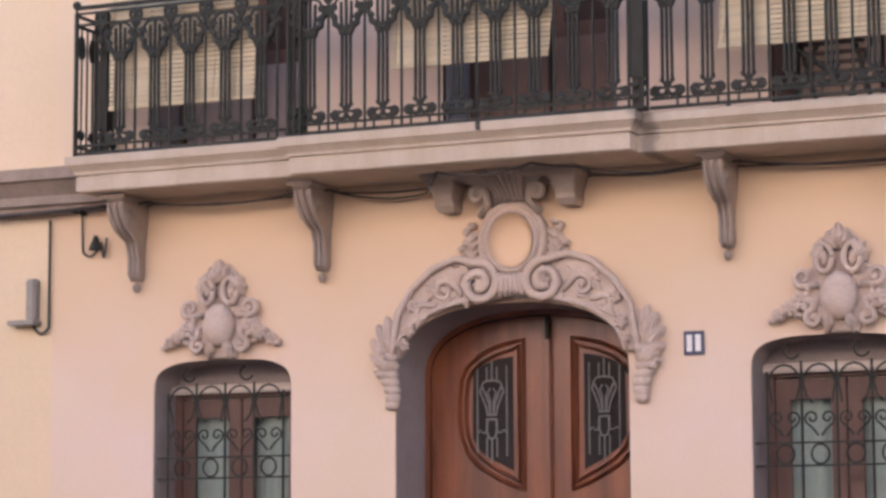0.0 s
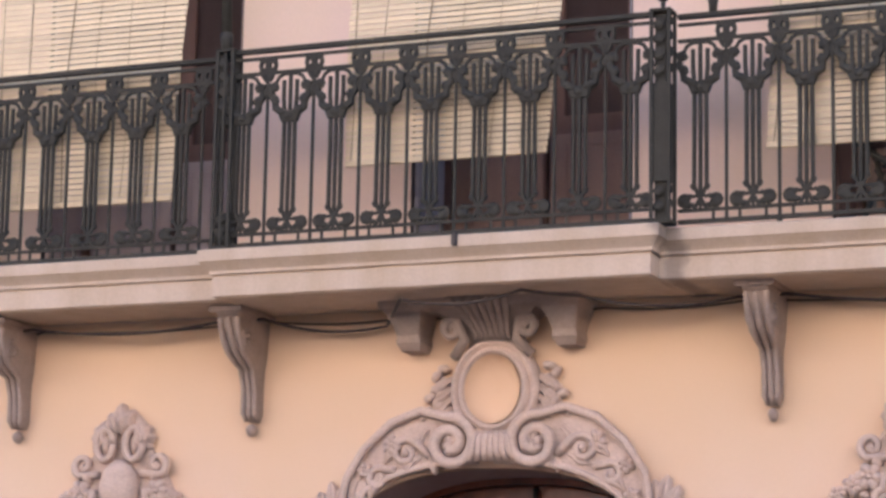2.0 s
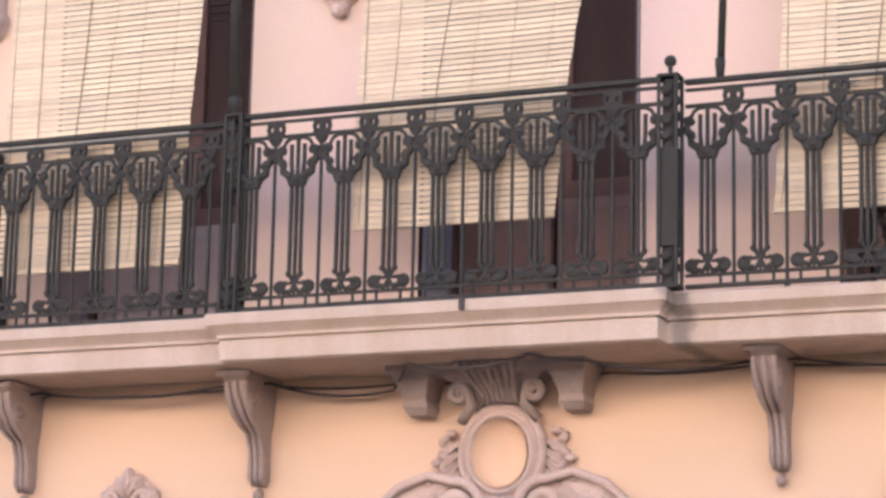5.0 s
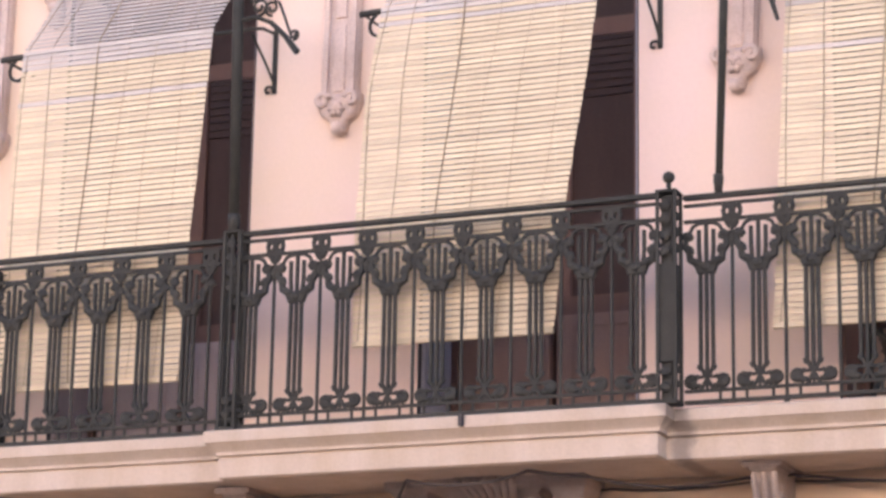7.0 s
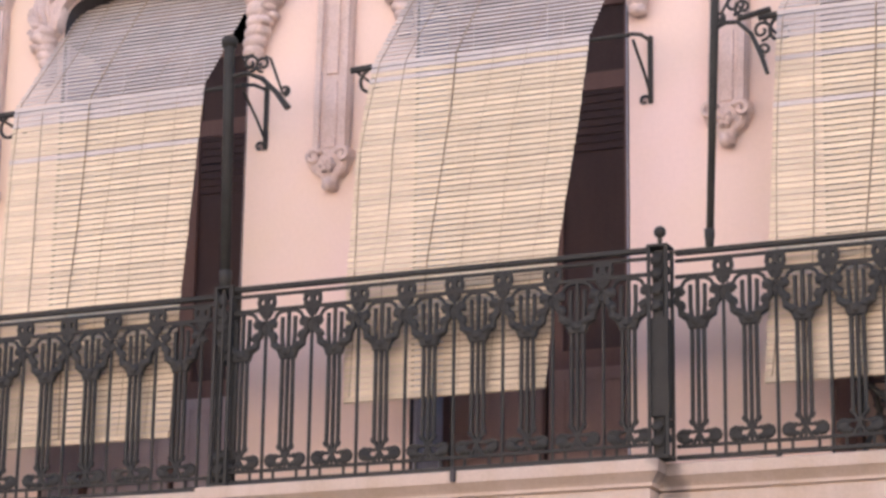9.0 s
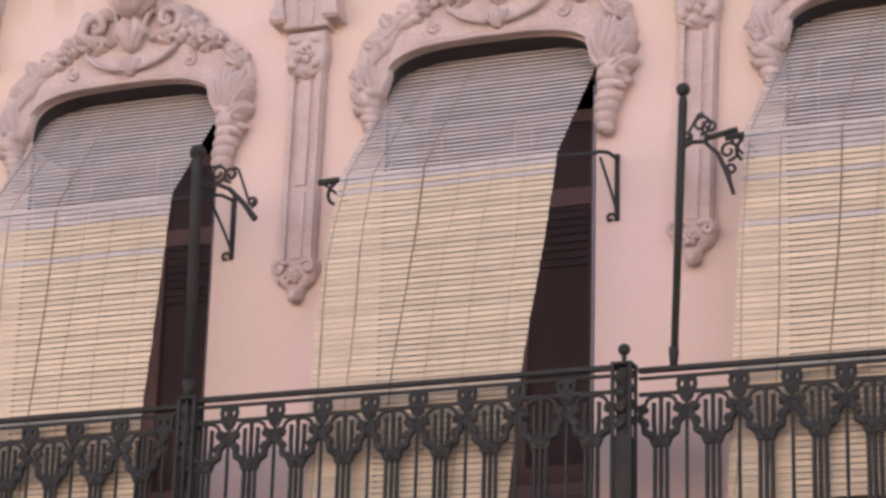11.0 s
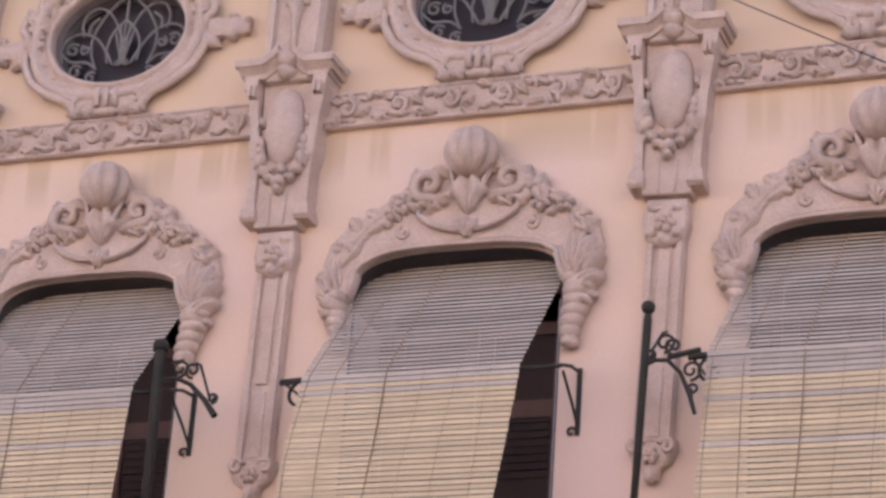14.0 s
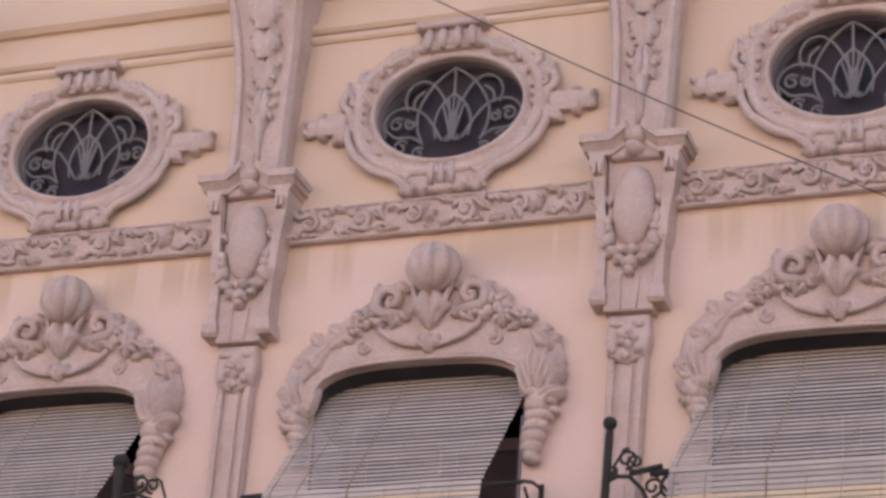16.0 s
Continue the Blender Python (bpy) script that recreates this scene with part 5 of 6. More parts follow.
def pilaster(c):
    """A hanging pilaster: pendant, panelled shaft, block with an oval boss, broken cap and flared upper shaft."""
    ob = thing("pilaster", "stone pilaster with pendant foot, oval boss and broken cap", "pilaster", "pilasters between the windows", (c, 0, 0))
    M = STONE
    bm = bmesh.new()
    relief(bm, [(-0.105, 5.84), (0.105, 5.84), (0.105, 7.22), (-0.105, 7.22)], 0, -0.045, 0.008)
    part("shaft", bm, M, ob)
    for s in (-1, 1):
        bm = bmesh.new()
        relief(bm, [(s * 0.062, 5.86), (s * 0.098, 5.86), (s * 0.098, 6.98), (s * 0.062, 6.98)], -0.03, -0.066, 0.006)
        part("fillet", bm, M, ob)
    bm = bmesh.new()
    relief(bm, [(-0.035, 6.30), (0.035, 6.30), (0.035, 6.96), (-0.035, 6.96)], -0.03, -0.057, 0.006)
    part("panel", bm, M, ob)
    bm = bmesh.new()
    relief(bm, [(-0.035, 5.88), (0.035, 5.88), (0.035, 6.26), (-0.035, 6.26)], -0.03, -0.052, 0.006)
    part("panel", bm, M, ob)
    # pendant
    bm = bmesh.new()
    relief(bm, [(-0.125, 5.87), (-0.13, 5.82), (-0.10, 5.75), (-0.05, 5.71), (-0.035, 5.655), (0.0, 5.64), (0.035, 5.655), (0.05, 5.71), (0.10, 5.75), (0.13, 5.82), (0.125, 5.87)], 0, -0.06, 0.02)
    part("pendant", bm, M, ob)
    for s in (-1, 1):
        volute(ob, M, s * 0.085, 5.825, 0.042, 0.3, 1.3, -0.07, -s, 0.017)
    bm = bmesh.new()
    flower(bm, 0, 5.775, 0.045, -0.068, 6, 0.03)
    part("flower", bm, M, ob, smooth=True)
    bm = bmesh.new()
    blob(bm, (0, -0.055, 5.67), (0.035, 0.035, 0.04), 0, 0.15)
    part("drop", bm, M, ob, smooth=True)
    # carved collar
    bm = bmesh.new()
    relief(bm, [(-0.125, 7.06), (-0.105, 6.97), (-0.05, 6.94), (0.0, 6.92), (0.05, 6.94), (0.105, 6.97), (0.125, 7.06), (0.11, 7.20), (-0.11, 7.20)], 0, -0.085, 0.018)
    part("collar", bm, M, ob)
    bm = bmesh.new()
    flower(bm, 0, 7.06, 0.06, -0.085, 5, 0.028)
    part("carving", bm, M, ob, smooth=True)
    lump_parts(ob, "carving", [(-0.07, 7.00, 0.03, 0.03, 0.4, 0.03), (0.07, 7.00, 0.03, 0.03, -0.4, 0.03), (-0.06, 7.14, 0.035, 0.02, 0.2, 0.02), (0.06, 7.14, 0.035, 0.02, -0.2, 0.02), (0, 6.965, 0.03, 0.03, 0, 0.03)], -0.085, M)
    # block
    bm = bmesh.new()
    relief(bm, [(-0.135, 7.215), (0.135, 7.215), (0.14, 7.60), (0.17, 8.12), (-0.17, 8.12), (-0.14, 7.60)], 0, -0.10, 0.01)
    part("block", bm, M, ob)
    for s in (-1, 1):
        bm = bmesh.new()
        loft(bm, [[(s * a, 0, z), (s * a, -d, z), (s * b, -d, z), (s * b, 0, z)] for z, a, b, d in ((7.25, 0.12, 0.205, 0.115), (7.27, 0.115, 0.208, 0.135), (7.32, 0.12, 0.20, 0.135), (7.36, 0.135, 0.185, 0.12), (7.60, 0.14, 0.185, 0.115), (7.64, 0.135, 0.20, 0.13), (7.68, 0.14, 0.20, 0.13), (7.80, 0.155, 0.205, 0.13), (8.02, 0.17, 0.235, 0.145), (8.05, 0.17, 0.25, 0.17), (8.13, 0.17, 0.25, 0.17))])
        part("side_strip", bm, M, ob)
        for k in (0.185, 0.215):
            bm = bmesh.new()
            box(bm, s * k - 0.010, s * k + 0.010, -0.185, -0.13, 8.00, 8.075, 0.004)
            part("gutta", bm, M, ob)
        lump_parts(ob, "garland", [(s * 0.125, 7.62, 0.035, 0.06, 0.4 * s, 0.04), (s * 0.10, 7.55, 0.045, 0.035, 0, 0.045), (s * 0.06, 7.50, 0.04, 0.03, 0, 0.045), (s * 0.135, 7.73, 0.028, 0.04, 0, 0.035), (s * 0.14, 7.86, 0.022, 0.035, 0.2, 0.03), (s * 0.125, 7.68, 0.03, 0.03, 0.9, 0.04)], -0.115, M)
        # cap halves, raking up to the break
        bm = bmesh.new()
        for lo, hi, d0, d1, o in ((8.115, 8.14, 0.165, 0.17, 0.0), (8.14, 8.175, 0.17, 0.205, 0.025), (8.175, 8.215, 0.215, 0.22, 0.04)):
            loft(bm, [[(s * x, 0, z0), (s * x, -d0, z0), (s * x, -d1, z1), (s * x, 0, z1)] for x, z0, z1 in ((0.262 + o, lo, hi), (0.13, lo, hi), (0.07, lo + 0.045, hi + 0.055), (0.045, lo + 0.075, hi + 0.085))])
        part("cap", bm, M, ob)
    bm = bmesh.new()
    relief(bm, [(-0.14, 8.10), (0.14, 8.10), (0.13, 8.20), (0.06, 8.285), (-0.06, 8.285), (-0.13, 8.20)], 0, -0.15, 0.015)
    part("cap_field", bm, M, ob)
    bm = bmesh.new()
    lumps(bm, [(0, 7.475, 0.05, 0.04, 0, 0.055), (0, 7.55, 0.045, 0.035, 0, 0.05), (0, 7.43, 0.03, 0.028, 0, 0.045)], -0.12)
    part("knot", bm, M, ob, smooth=True)
    bm = bmesh.new()
    blob(bm, (0, -0.10, 7.83), (0.118, 0.085, 0.245), 0, 0.03, 3)
    part("oval_boss", bm, M, ob, smooth=True)
    bm = bmesh.new()
    lumps(bm, [(0, 8.22, 0.075, 0.06, 0, 0.07), (0, 8.15, 0.06, 0.05, 0, 0.06), (-0.05, 8.26, 0.03, 0.03, 0.5, 0.06), (0.05, 8.26, 0.03, 0.03, -0.5, 0.06)], -0.15)
    part("keystone", bm, M, ob, smooth=True)
    for k in (-0.045, 0.045):
        bm = bmesh.new()
        rod(bm, [(k, -0.103, 7.23), (k * 1.1, -0.103, 7.42)], 0.010, 5, ref=(1, 0, 0))
        part("bead", bm, M, ob)
    # flared upper shaft
    lv = ((8.24, 0.165, 0.13), (8.36, 0.168, 0.12), (8.60, 0.170, 0.12), (8.85, 0.180, 0.13), (9.05, 0.195, 0.16), (9.25, 0.215, 0.21), (9.45, 0.245, 0.29), (9.65, 0.27, 0.36))
    bm = bmesh.new()
    loft(bm, [[(-w, 0, z), (-w, -d, z), (w, -d, z), (w, 0, z)] for z, w, d in lv])
    part("upper_shaft", bm, M, ob)
    for s in (-1, 1):
        bm = bmesh.new()
        loft(bm, [[(s * (w - 0.055), -d + 0.005, z), (s * (w - 0.045), -d - 0.035, z), (s * (w - 0.012), -d - 0.035, z), (s * (w + 0.012), -d + 0.005, z)] for z, w, d in lv])
        part("edge_roll", bm, M, ob)
    for z, l, w in ((8.55, 0.26, 0.13), (8.62, 0.22, 0.10), (8.80, 0.30, 0.17), (8.98, 0.28, 0.19), (9.15, 0.30, 0.20)):
        bm = bmesh.new()
        y = -0.115 if z < 8.8 else -0.13 - (z - 8.8) * 0.22
        leaf(bm, (0, z), l, w, math.pi / 2, y, 0.06, 3)
        for s in (-1, 1):
            lumps(bm, [(s * 0.055, z + 0.07, 0.025, 0.03, 0.3, 0.03), (s * 0.075, z + 0.15, 0.025, 0.03, 0.5, 0.03)], y - 0.01)
        part("leaf", bm, M, ob, smooth=True)
    bm = bmesh.new()
    rod(bm, [(0, -0.12, 8.32), (0, -0.13, 8.42), (0, -0.13, 8.52), (0, -0.15, 8.60)], [0.025, 0.02, 0.03, 0.045], 8, ref=(1, 0, 0))
    part("stem", bm, M, ob, smooth=True)
    return ob


LEAN = (0.6, 0.7, 1.8, 1.5)  # degrees that each one stands out of plumb


def plumbed(c, lean):
    """The place of a pilaster whose middle height lies at c."""
    return pose(c - 7.2 * math.tan(radians(lean)), 0, 0, 0, lean, 0)


pil = pilaster(PX[1])
pil.scale.y = 1.15
pil.matrix_basis = plumbed(PX[1], LEAN[1]) @ Matrix.Diagonal((1, 1.15, 1, 1))
for k in (0, 2, 3):
    copy_thing(pil, plumbed(PX[k], LEAN[k]))


def frieze(x0, x1):
    ob = thing("frieze", "low-relief stone frieze of leafy scrolls between pilasters", "frieze", "friezes between the pilasters")
    M = STONE
    bm = bmesh.new()
    relief(bm, [(x0, 7.83), (x1, 7.83), (x1, 8.045), (x0, 8.045)], 0, -0.030, 0.008)
    part("ground", bm, M, ob)
    for z in (7.838, 8.036):
        bm = bmesh.new()
        rod(bm, [(x0, -0.030, z), (x1, -0.030, z)], 0.012, 6)
        part("fillet", bm, M, ob)
    n = 6
    w = (x1 - x0) / n
    rng = random.Random(3)
    for k in range(n):
        cx = x0 + (k + 0.5) * w
        s = 1 if k % 2 else -1
        bm = bmesh.new()
        rod(bm, [(cx - w * 0.5, -0.036, 7.938 - s * 0.055), (cx - w * 0.33, -0.036, 7.938 - s * 0.07)] + spiral(cx, 7.938, 0.066, 0.012, -2.6 if s > 0 else 2.6, s * 1.3, -0.040, 20), 0.015, 6)
        part("scroll", bm, M, ob, smooth=True)
        bm = bmesh.new()
        flower(bm, cx, 7.938, 0.03, -0.036, 5, 0.018)
        part("flower", bm, M, ob, smooth=True)
        for j in range(15):
            bm = bmesh.new()
            a = rng.uniform(0, 6.28)
            blob(bm, (cx + w * rng.uniform(-0.48, 0.48), -0.032, 7.938 + rng.choice((-1, 1)) * rng.uniform(0.035, 0.075)), (0.034, 0.026, 0.014), a, 0.2, 1)
            part("leaf_tip", bm, M, ob, smooth=True)
        bm = bmesh.new()
        leaf(bm, (cx + w * 0.22, 7.938 + s * 0.05), 0.10, 0.055, -s * 0.7, -0.028, 0.045, 2)
        part("leaf", bm, M, ob, smooth=True)
        bm = bmesh.new()
        leaf(bm, (cx - w * 0.25, 7.938 + s * 0.06), 0.10, 0.045, math.pi - s * 0.3, -0.028, 0.042, 2)
        part("leaf", bm, M, ob, smooth=True)
    return ob


for a, b in zip(PX, PX[1:]):
    frieze(a + 0.19, b - 0.19).scale.y = 1.4


def oval_window(c):
    ob = thing("oval_window", "dark oval window with iron fan grille in a carved stone frame", "window", "oval attic windows", (c, 0, OZ))
    M = STONE
    bm = bmesh.new()
    rings = []
    for o, y in ((0.0, 0.0), (0.0, -0.045), (0.015, -0.06), (0.03, -0.05), (0.04, -0.03), (0.08, -0.03), (0.095, -0.075), (0.13, -0.085), (0.152, -0.06), (0.156, 0.0)):
        ring = []
        for k in range(56):
            a = 2 * math.pi * k / 56
            r = 1 + 0.035 * math.cos(4 * a) * min(1, o / 0.1) * -1
            ring.append(((0.445 + o) * math.cos(a) * r, y, (0.325 + o * 0.88) * math.sin(a) * r))
        rings.append(ring)
    loft(bm, rings, caps=False)
    part("frame", bm, M, ob, smooth=True)
    for s in (-1, 1):
        bm = bmesh.new()
        loft(bm, [[(s * x, 0, z - h), (s * x, -d, z - h), (s * x, -d - 0.015, z - h * 0.3), (s * x, -d - 0.015, z + h * 0.3), (s * x, -d, z + h), (s * x, 0, z + h)] for x, z, h, d in ((0.56, -0.03, 0.07, 0.06), (0.70, -0.045, 0.055, 0.055), (0.74, -0.045, 0.06, 0.06), (0.77, -0.045, 0.075, 0.065), (0.80, -0.045, 0.05, 0.05), (0.84, -0.045, 0.055, 0.05), (0.87, -0.045, 0.03, 0.03))])
        part("ear", bm, M, ob)
        volute(ob, M, s * 0.575, 0.10, 0.075, -1.4, 1.2, -0.06, s, 0.026, [(s * 0.60, -0.05, -0.06)])
        volute(ob, M, s * 0.49, 0.245, 0.055, -1.9, 1.2, -0.06, s, 0.024, [(s * 0.56, -0.05, 0.17)])
        volute(ob, M, s * 0.19, -0.475, 0.050, 1.9, -1.2, -0.055, s, 0.022, [(s * 0.36, -0.05, -0.40)])
        bm = bmesh.new()
        leaf(bm, (s * 0.22, 0.40), 0.24, 0.11, -0.45 if s > 0 else math.pi + 0.45, -0.03, 0.06, 3)
        part("leaf", bm, M, ob, smooth=True)
        bm = bmesh.new()
        leaf(bm, (s * 0.36, -0.33), 0.22, 0.08, -2.55 if s > 0 else -0.59, -0.05, 0.04, 2)
        part("leaf", bm, M, ob, smooth=True)
        bm = bmesh.new()
        lumps(bm, [(s * 0.51, 0.02, 0.02, 0.02, 0, 0.02), (s * 0.515, -0.04, 0.02, 0.02, 0, 0.02), (s * 0.505, 0.08, 0.02, 0.02, 0, 0.02)], -0.06, 0.1)
        part("beads", bm, M, ob, smooth=True)
    for s in (-1, 1):
        bm = bmesh.new()
        rod(bm, [(s * 0.60, -0.055, -0.06), (s * 0.595, -0.06, -0.16), (s * 0.535, -0.065, -0.28), (s * 0.42, -0.065, -0.375), (s * 0.30, -0.06, -0.42), (s * 0.23, -0.055, -0.49), (s * 0.25, -0.05, -0.54)], [0.018, 0.025, 0.028, 0.028, 0.026, 0.026, 0.018], 8)
        part("lower_scroll", bm, M, ob, smooth=True)
        lump_parts(ob, "crest_leaf", [(s * (0.50 + 0.03 * (k % 2)) * math.cos(t) * 1.22, (0.40 + 0.03 * (k % 2)) * math.sin(t), 0.048, 0.024, (t + 0.5) * s, 0.036) for k, t in enumerate((0.45, 0.62, 0.80, 0.98, 1.14, 1.28))], -0.05, M)
        for fx, fz, a, l, w in ((0.56, 0.10, 1.1, 0.15, 0.09), (0.60, -0.10, -0.7, 0.12, 0.07)):
            bm = bmesh.new()
            leaf(bm, (s * fx, fz), l, w, a if s > 0 else math.pi - a, -0.035, 0.06, 2, 0.05 * s)
            part("leaf", bm, M, ob, smooth=True)
        lump_parts(ob, "tassel", [(s * 0.76, 0.02, 0.03, 0.03, 0, 0.05), (s * 0.76, -0.11, 0.03, 0.03, 0, 0.05), (s * 0.86, -0.01, 0.022, 0.025, 0, 0.04), (s * 0.86, -0.08, 0.022, 0.025, 0, 0.04)], -0.04, M)
    for k in range(22):
        a = 2 * math.pi * (k + 0.5) / 22
        bm = bmesh.new()
        leaf(bm, (0.495 * math.cos(a), 0.38 * math.sin(a)), 0.085, 0.055, a + 0.9 * (1 if math.cos(a) > 0 else -1), -0.030, 0.026, 2)
        part("leaf", bm, M, ob, smooth=True)
    bm = bmesh.new()
    relief(bm, [(-0.19, 0.37), (0.19, 0.37), (0.17, 0.50), (-0.17, 0.50)], 0, -0.07, 0.01)
    part("crest_block", bm, M, ob)
    for x in (-0.13, -0.045, 0.045, 0.13):
        bm = bmesh.new()
        rod(bm, [(x, -0.075, 0.50), (x, -0.09, 0.44), (x * 1.05, -0.085, 0.37)], [0.022, 0.03, 0.02], 7)
        part("flute", bm, M, ob, smooth=True)
    bm = bmesh.new()
    box(bm, -0.21, 0.21, -0.12, 0, 0.50, 0.545, 0.008)
    part("crest_cap", bm, M, ob)
    bm = bmesh.new()
    relief(bm, [(-0.24, -0.555), (0.24, -0.555), (0.20, -0.40), (-0.20, -0.40)], 0, -0.06, 0.015)
    part("foot", bm, M, ob)
    bm = bmesh.new()
    lumps(bm, [(0, -0.535, 0.085, 0.03, 0, 0.05), (-0.12, -0.53, 0.04, 0.035, 0, 0.05), (0.12, -0.53, 0.04, 0.035, 0, 0.05), (-0.20, -0.535, 0.04, 0.03, 0, 0.04), (0.20, -0.535, 0.04, 0.03, 0, 0.04)], -0.06)
    part("foot_carving", bm, M, ob, smooth=True)
    for x in (-0.06, 0.0, 0.06):
        bm = bmesh.new()
        rod(bm, [(x, -0.07, -0.38), (x, -0.085, -0.45), (x, -0.07, -0.50)], 0.020, 6)
        part("flute", bm, M, ob, smooth=True)
    # pane and grille
    bm = bmesh.new()
    loft(bm, [[(x, y, z) for x, z in ellipse(0, 0, 0.438, 0.318, 40)] for y in (0.070, 0.078)])
    part("pane", bm, GLASS, ob).visible_shadow = False
    # Backing added behind the glass; its dark brown stands for the unlit room.
    bm = bmesh.new()
    loft(bm, [[(x, y, z) for x, z in ellipse(0, 0, 0.436, 0.316, 40)] for y in (0.15, 0.16)])
    part("shutter", bm, WOOD_DARK, ob, "dark brown backing added behind the glass for the unlit room")
    y = 0.045
    # a fan of rays under pointed arches, with interlaced loops and small scrolls at the sides
    bars = [[(0, y, -0.14), (0, y, 0.08), (0, y, 0.285)]]
    for s in (-1, 1):
        for a, h in ((0.030, 0.10), (0.060, 0.055)):
            bars.append([(s * 0.01, y, -0.13), (s * a * 0.6, y, -0.03), (s * a, y, h)])
        for pts in (((0.17, -0.16), (0.205, -0.06), (0.20, 0.05), (0.14, 0.17), (0.07, 0.245), (0.0, 0.295)),
                    ((0.265, 0.05), (0.282, 0.13), (0.245, 0.205), (0.17, 0.225), (0.10, 0.175), (0.04, 0.07), (-0.005, -0.04), (-0.015, -0.13)),
                    ((0.385, -0.11), (0.40, -0.02), (0.35, 0.055), (0.265, 0.07), (0.18, 0.03), (0.11, -0.06), (0.06, -0.15)),
                    ((0.095, -0.14), (0.105, -0.04), (0.07, 0.06), (0.0, 0.135)),
                    ((0.235, 0.05), (0.225, 0.12), (0.175, 0.165)),
                    ((0.395, -0.05), (0.33, -0.11), (0.23, -0.12), (0.16, -0.17))):
            bars.append([(s * p, y, q) for p, q in pts])
        for cx, cz, r, a0, turn in ((0.325, -0.03, 0.045, 2.4, -1.2), (0.245, -0.035, 0.034, 1.2, -1.2), (0.295, -0.175, 0.045, 2.6, -1.2), (0.19, -0.225, 0.04, 2.4, -1.2)):
            bars.append(spiral(s * cx, cz, r, r * 0.3, a0, turn, y, 14, s))
    for q in bars:
        bm = bmesh.new()
        line = q if len(q) > 10 else smooth(q)
        rod(bm, [(1.04 * a, b, 1.04 * d) for a, b, d in line], 0.0088, 5)
        part("grille_bar", bm, GRILLE_OVAL, ob)
    bm = bmesh.new()
    for k in range(7):
        a = math.pi * (k + 0.5) / 7
        blob(bm, (0.036 * math.cos(a), y, -0.17 + 0.034 * math.sin(a)), (0.028, 0.010, 0.009), a, 0.1, 1)
    part("shell", bm, GRILLE_OVAL, ob)
    return ob


ow = oval_window(OX[1])
for c in (OX[0], OX[2]):
    copy_thing(ow, pose(c, 0, OZ))

# string mouldings under the eaves
for a, b in zip(PX, PX[1:]):
    for z, h, d in ((9.175, 0.022, 0.030), (9.245, 0.030, 0.045), (9.50, 0.04, 0.07)):
        bm = bmesh.new()
        moulding(bm, [(0, z - h), (-d * 0.5, z - h), (-d, z - h * 0.2), (-d, z + h), (0, z + h)], a + 0.18, b - 0.18)
        tagged(part("trim", bm, PAINT), "painted plaster string moulding under the eaves", "moulding", kind="structure")
bm = bmesh.new()
moulding(bm, [(0, 10.1), (-0.15, 10.12), (-0.35, 10.3), (-0.4, 10.45), (0, 10.6)], -3.44, 5.2)
tagged(part("cornice", bm, PAINT), "painted plaster eaves cornice of the house", "cornice", kind="structure")
bm = bmesh.new()
box(bm, -3.44, 5.2, -0.2, 1.75, 10.6, 10.75)
tagged(part("roof", bm, SLAB), "flat roof edge over the eaves", "roof", kind="structure")


# ---- cables and boxes ----
def sag(p, q, drop, n=12):
    p, q = Vector(p), Vector(q)
    return [p + (q - p) * (i / n) - Vector((0, 0, drop * 4 * (i / n) * (1 - i / n))) for i in range(n + 1)]


def cable(label, spans, r):
    ob = thing("cable", label, "cable", "cables on the house front")
    pts = []
    for k, q in enumerate(spans):
        pts += q if k == 0 else q[1:]
    bm = bmesh.new()
    rod(bm, pts, r, 6)
    part("wire", bm, CABLE, ob, smooth=True)
    return ob


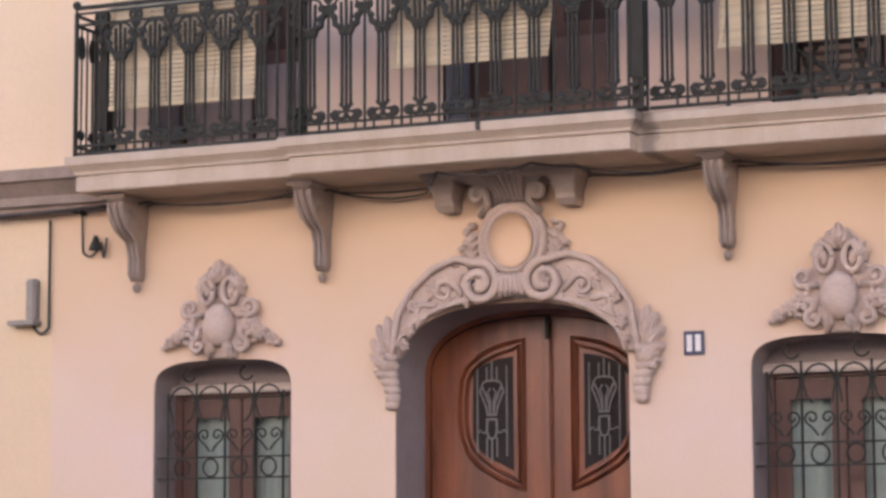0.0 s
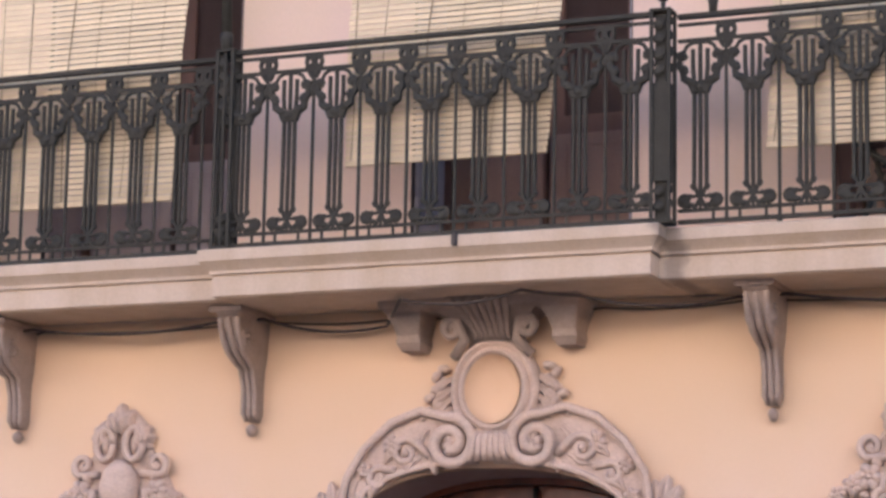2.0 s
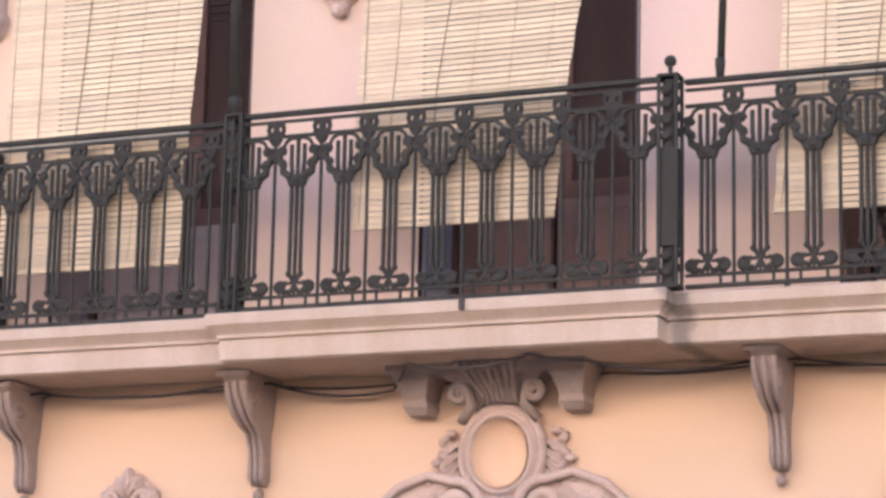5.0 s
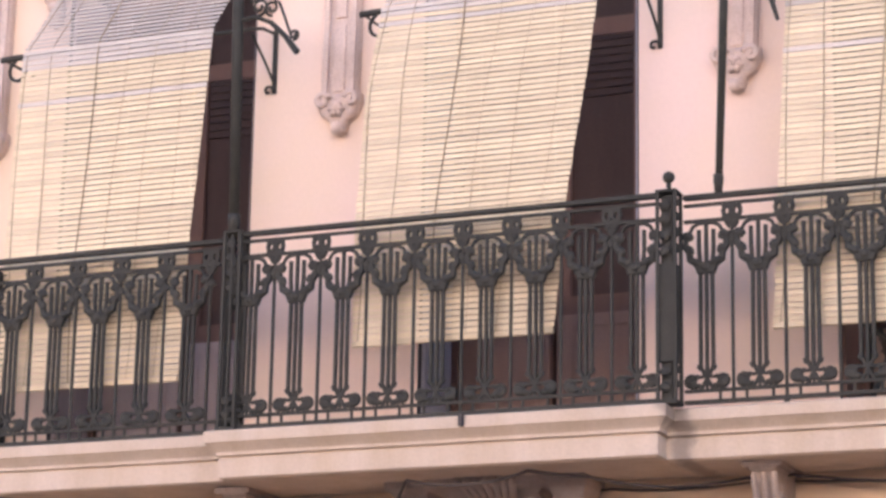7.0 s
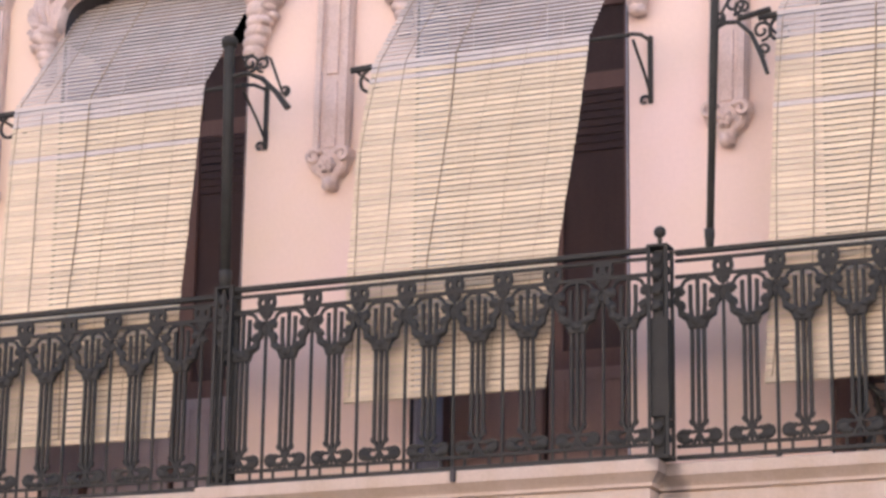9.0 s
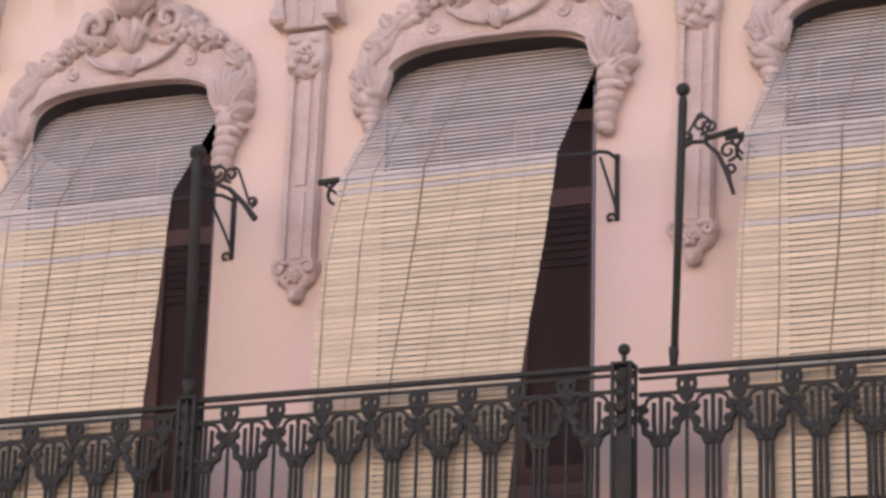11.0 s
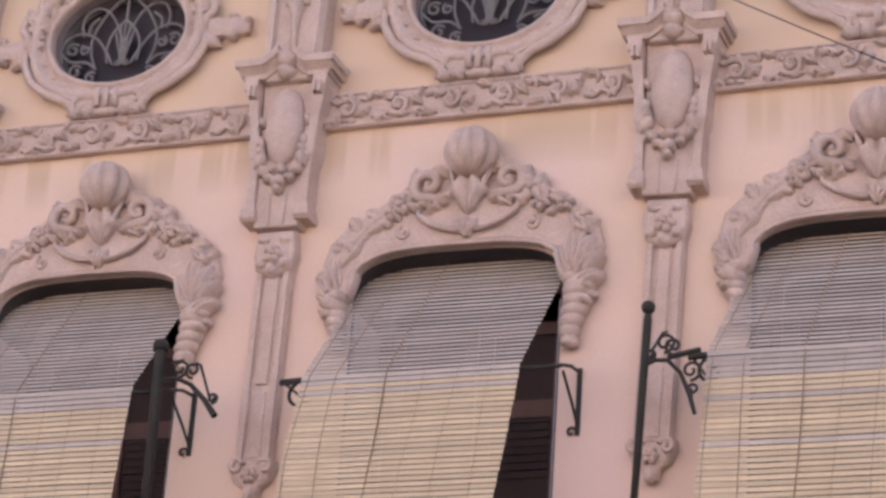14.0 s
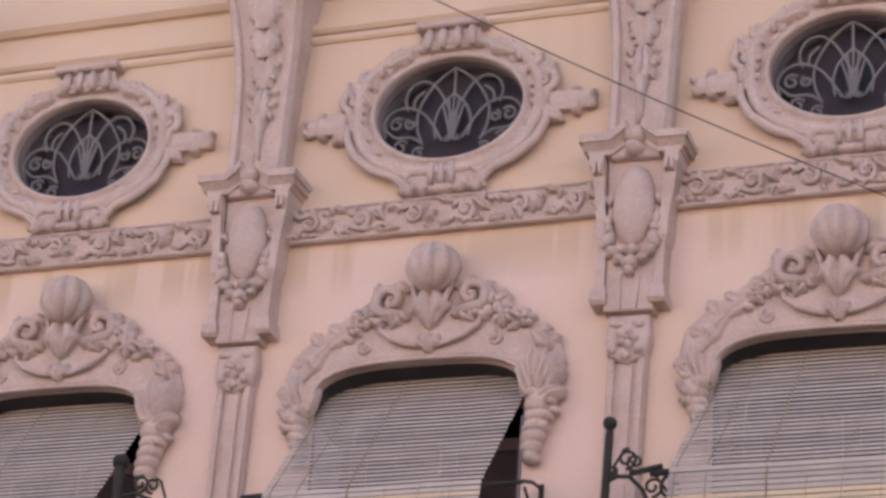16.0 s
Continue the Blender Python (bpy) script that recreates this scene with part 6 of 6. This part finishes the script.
ys = -0.045
low = [(-3.0, ys, 3.66), (-2.60, ys - 0.12, 3.655), (-1.45, ys - 0.12, 3.650), (-1.22, ys - 0.10, 3.655), (-0.55, ys - 0.02, 3.60), (-0.30, -0.47, 3.665), (0.34, -0.47, 3.680), (0.62, -0.40, 3.65), (1.34, ys - 0.1, 3.650), (1.58, ys - 0.1, 3.655), (2.9, ys, 3.64)]
cable("black cable sagging along the wall under the balcony", [sag(a, b, 0.045 if abs(b[0] - a[0]) > 0.6 else 0.004) for a, b in zip(low, low[1:])], 0.009)
low2 = [(-3.0, -0.02, 3.655), (-2.62, -0.02, 3.662), (-1.43, -0.02, 3.655), (-1.24, -0.02, 3.66), (-0.5, -0.02, 3.645), (0.62, -0.02, 3.65), (1.36, -0.02, 3.655), (2.9, -0.02, 3.64)]
cable("second thin cable along the wall under the balcony", [sag(a, b, 0.02) for a, b in zip(low2, low2[1:])], 0.006)
cable("thin black wire strung between two pilasters of the attic", [sag((-0.75, -0.30, 9.78), (3.52, -0.20, 7.26), 0.07, 24)], 0.0042)
cable("grey cables along the string course of the house next door", [sag((-6.5, -0.16, 3.63), (-2.95, -0.10, 3.66), 0.02)], 0.016)
cable("looped cable end hanging beside the bracket", [sag((-3.19, -0.03, 3.66), (-3.18, -0.03, 3.36), 0.0), sag((-3.18, -0.03, 3.36), (-3.03, -0.03, 3.42), 0.06), sag((-3.03, -0.03, 3.42), (-2.99, -0.03, 3.45), 0.12)], 0.008)
cable("conduit running down the joint between the houses", [sag((-3.455, -0.02, 3.60), (-3.455, -0.02, 2.85), 0.0), sag((-3.455, -0.02, 2.85), (-3.58, -0.02, 2.86), 0.05)], 0.011)
mb = thing("meter_box", "slim beige service box on the wall next door", "box")
bm = bmesh.new()
box(bm, -3.62, -3.545, -0.07, 0.01, 2.90, 3.19, 0.012)
part("body", bm, GREY_BOX, mb)
bm = bmesh.new()
box(bm, -3.75, -3.53, -0.10, 0.01, 2.865, 2.90, 0.006)
part("ledge", bm, GREY_BOX, mb)
clamp = thing("cable_clamp", "dark iron cable clamp on the wall", "clamp")
bm = bmesh.new()
blob(bm, (-3.24, -0.03, 3.655), (0.06, 0.03, 0.025), 0, 0.3)
blob(bm, (-3.18, -0.03, 3.65), (0.03, 0.03, 0.04), 0, 0.3)
part("body", bm, IRON, clamp, smooth=True)
hook = thing("wall_insulator", "dark triangular insulator hanging on the wall", "insulator")
bm = bmesh.new()
rod(bm, [(-3.08, -0.03, 3.47), (-3.08, -0.03, 3.37)], [0.012, 0.05], 8, ref=(1, 0, 0))
part("body", bm, IRON, hook)
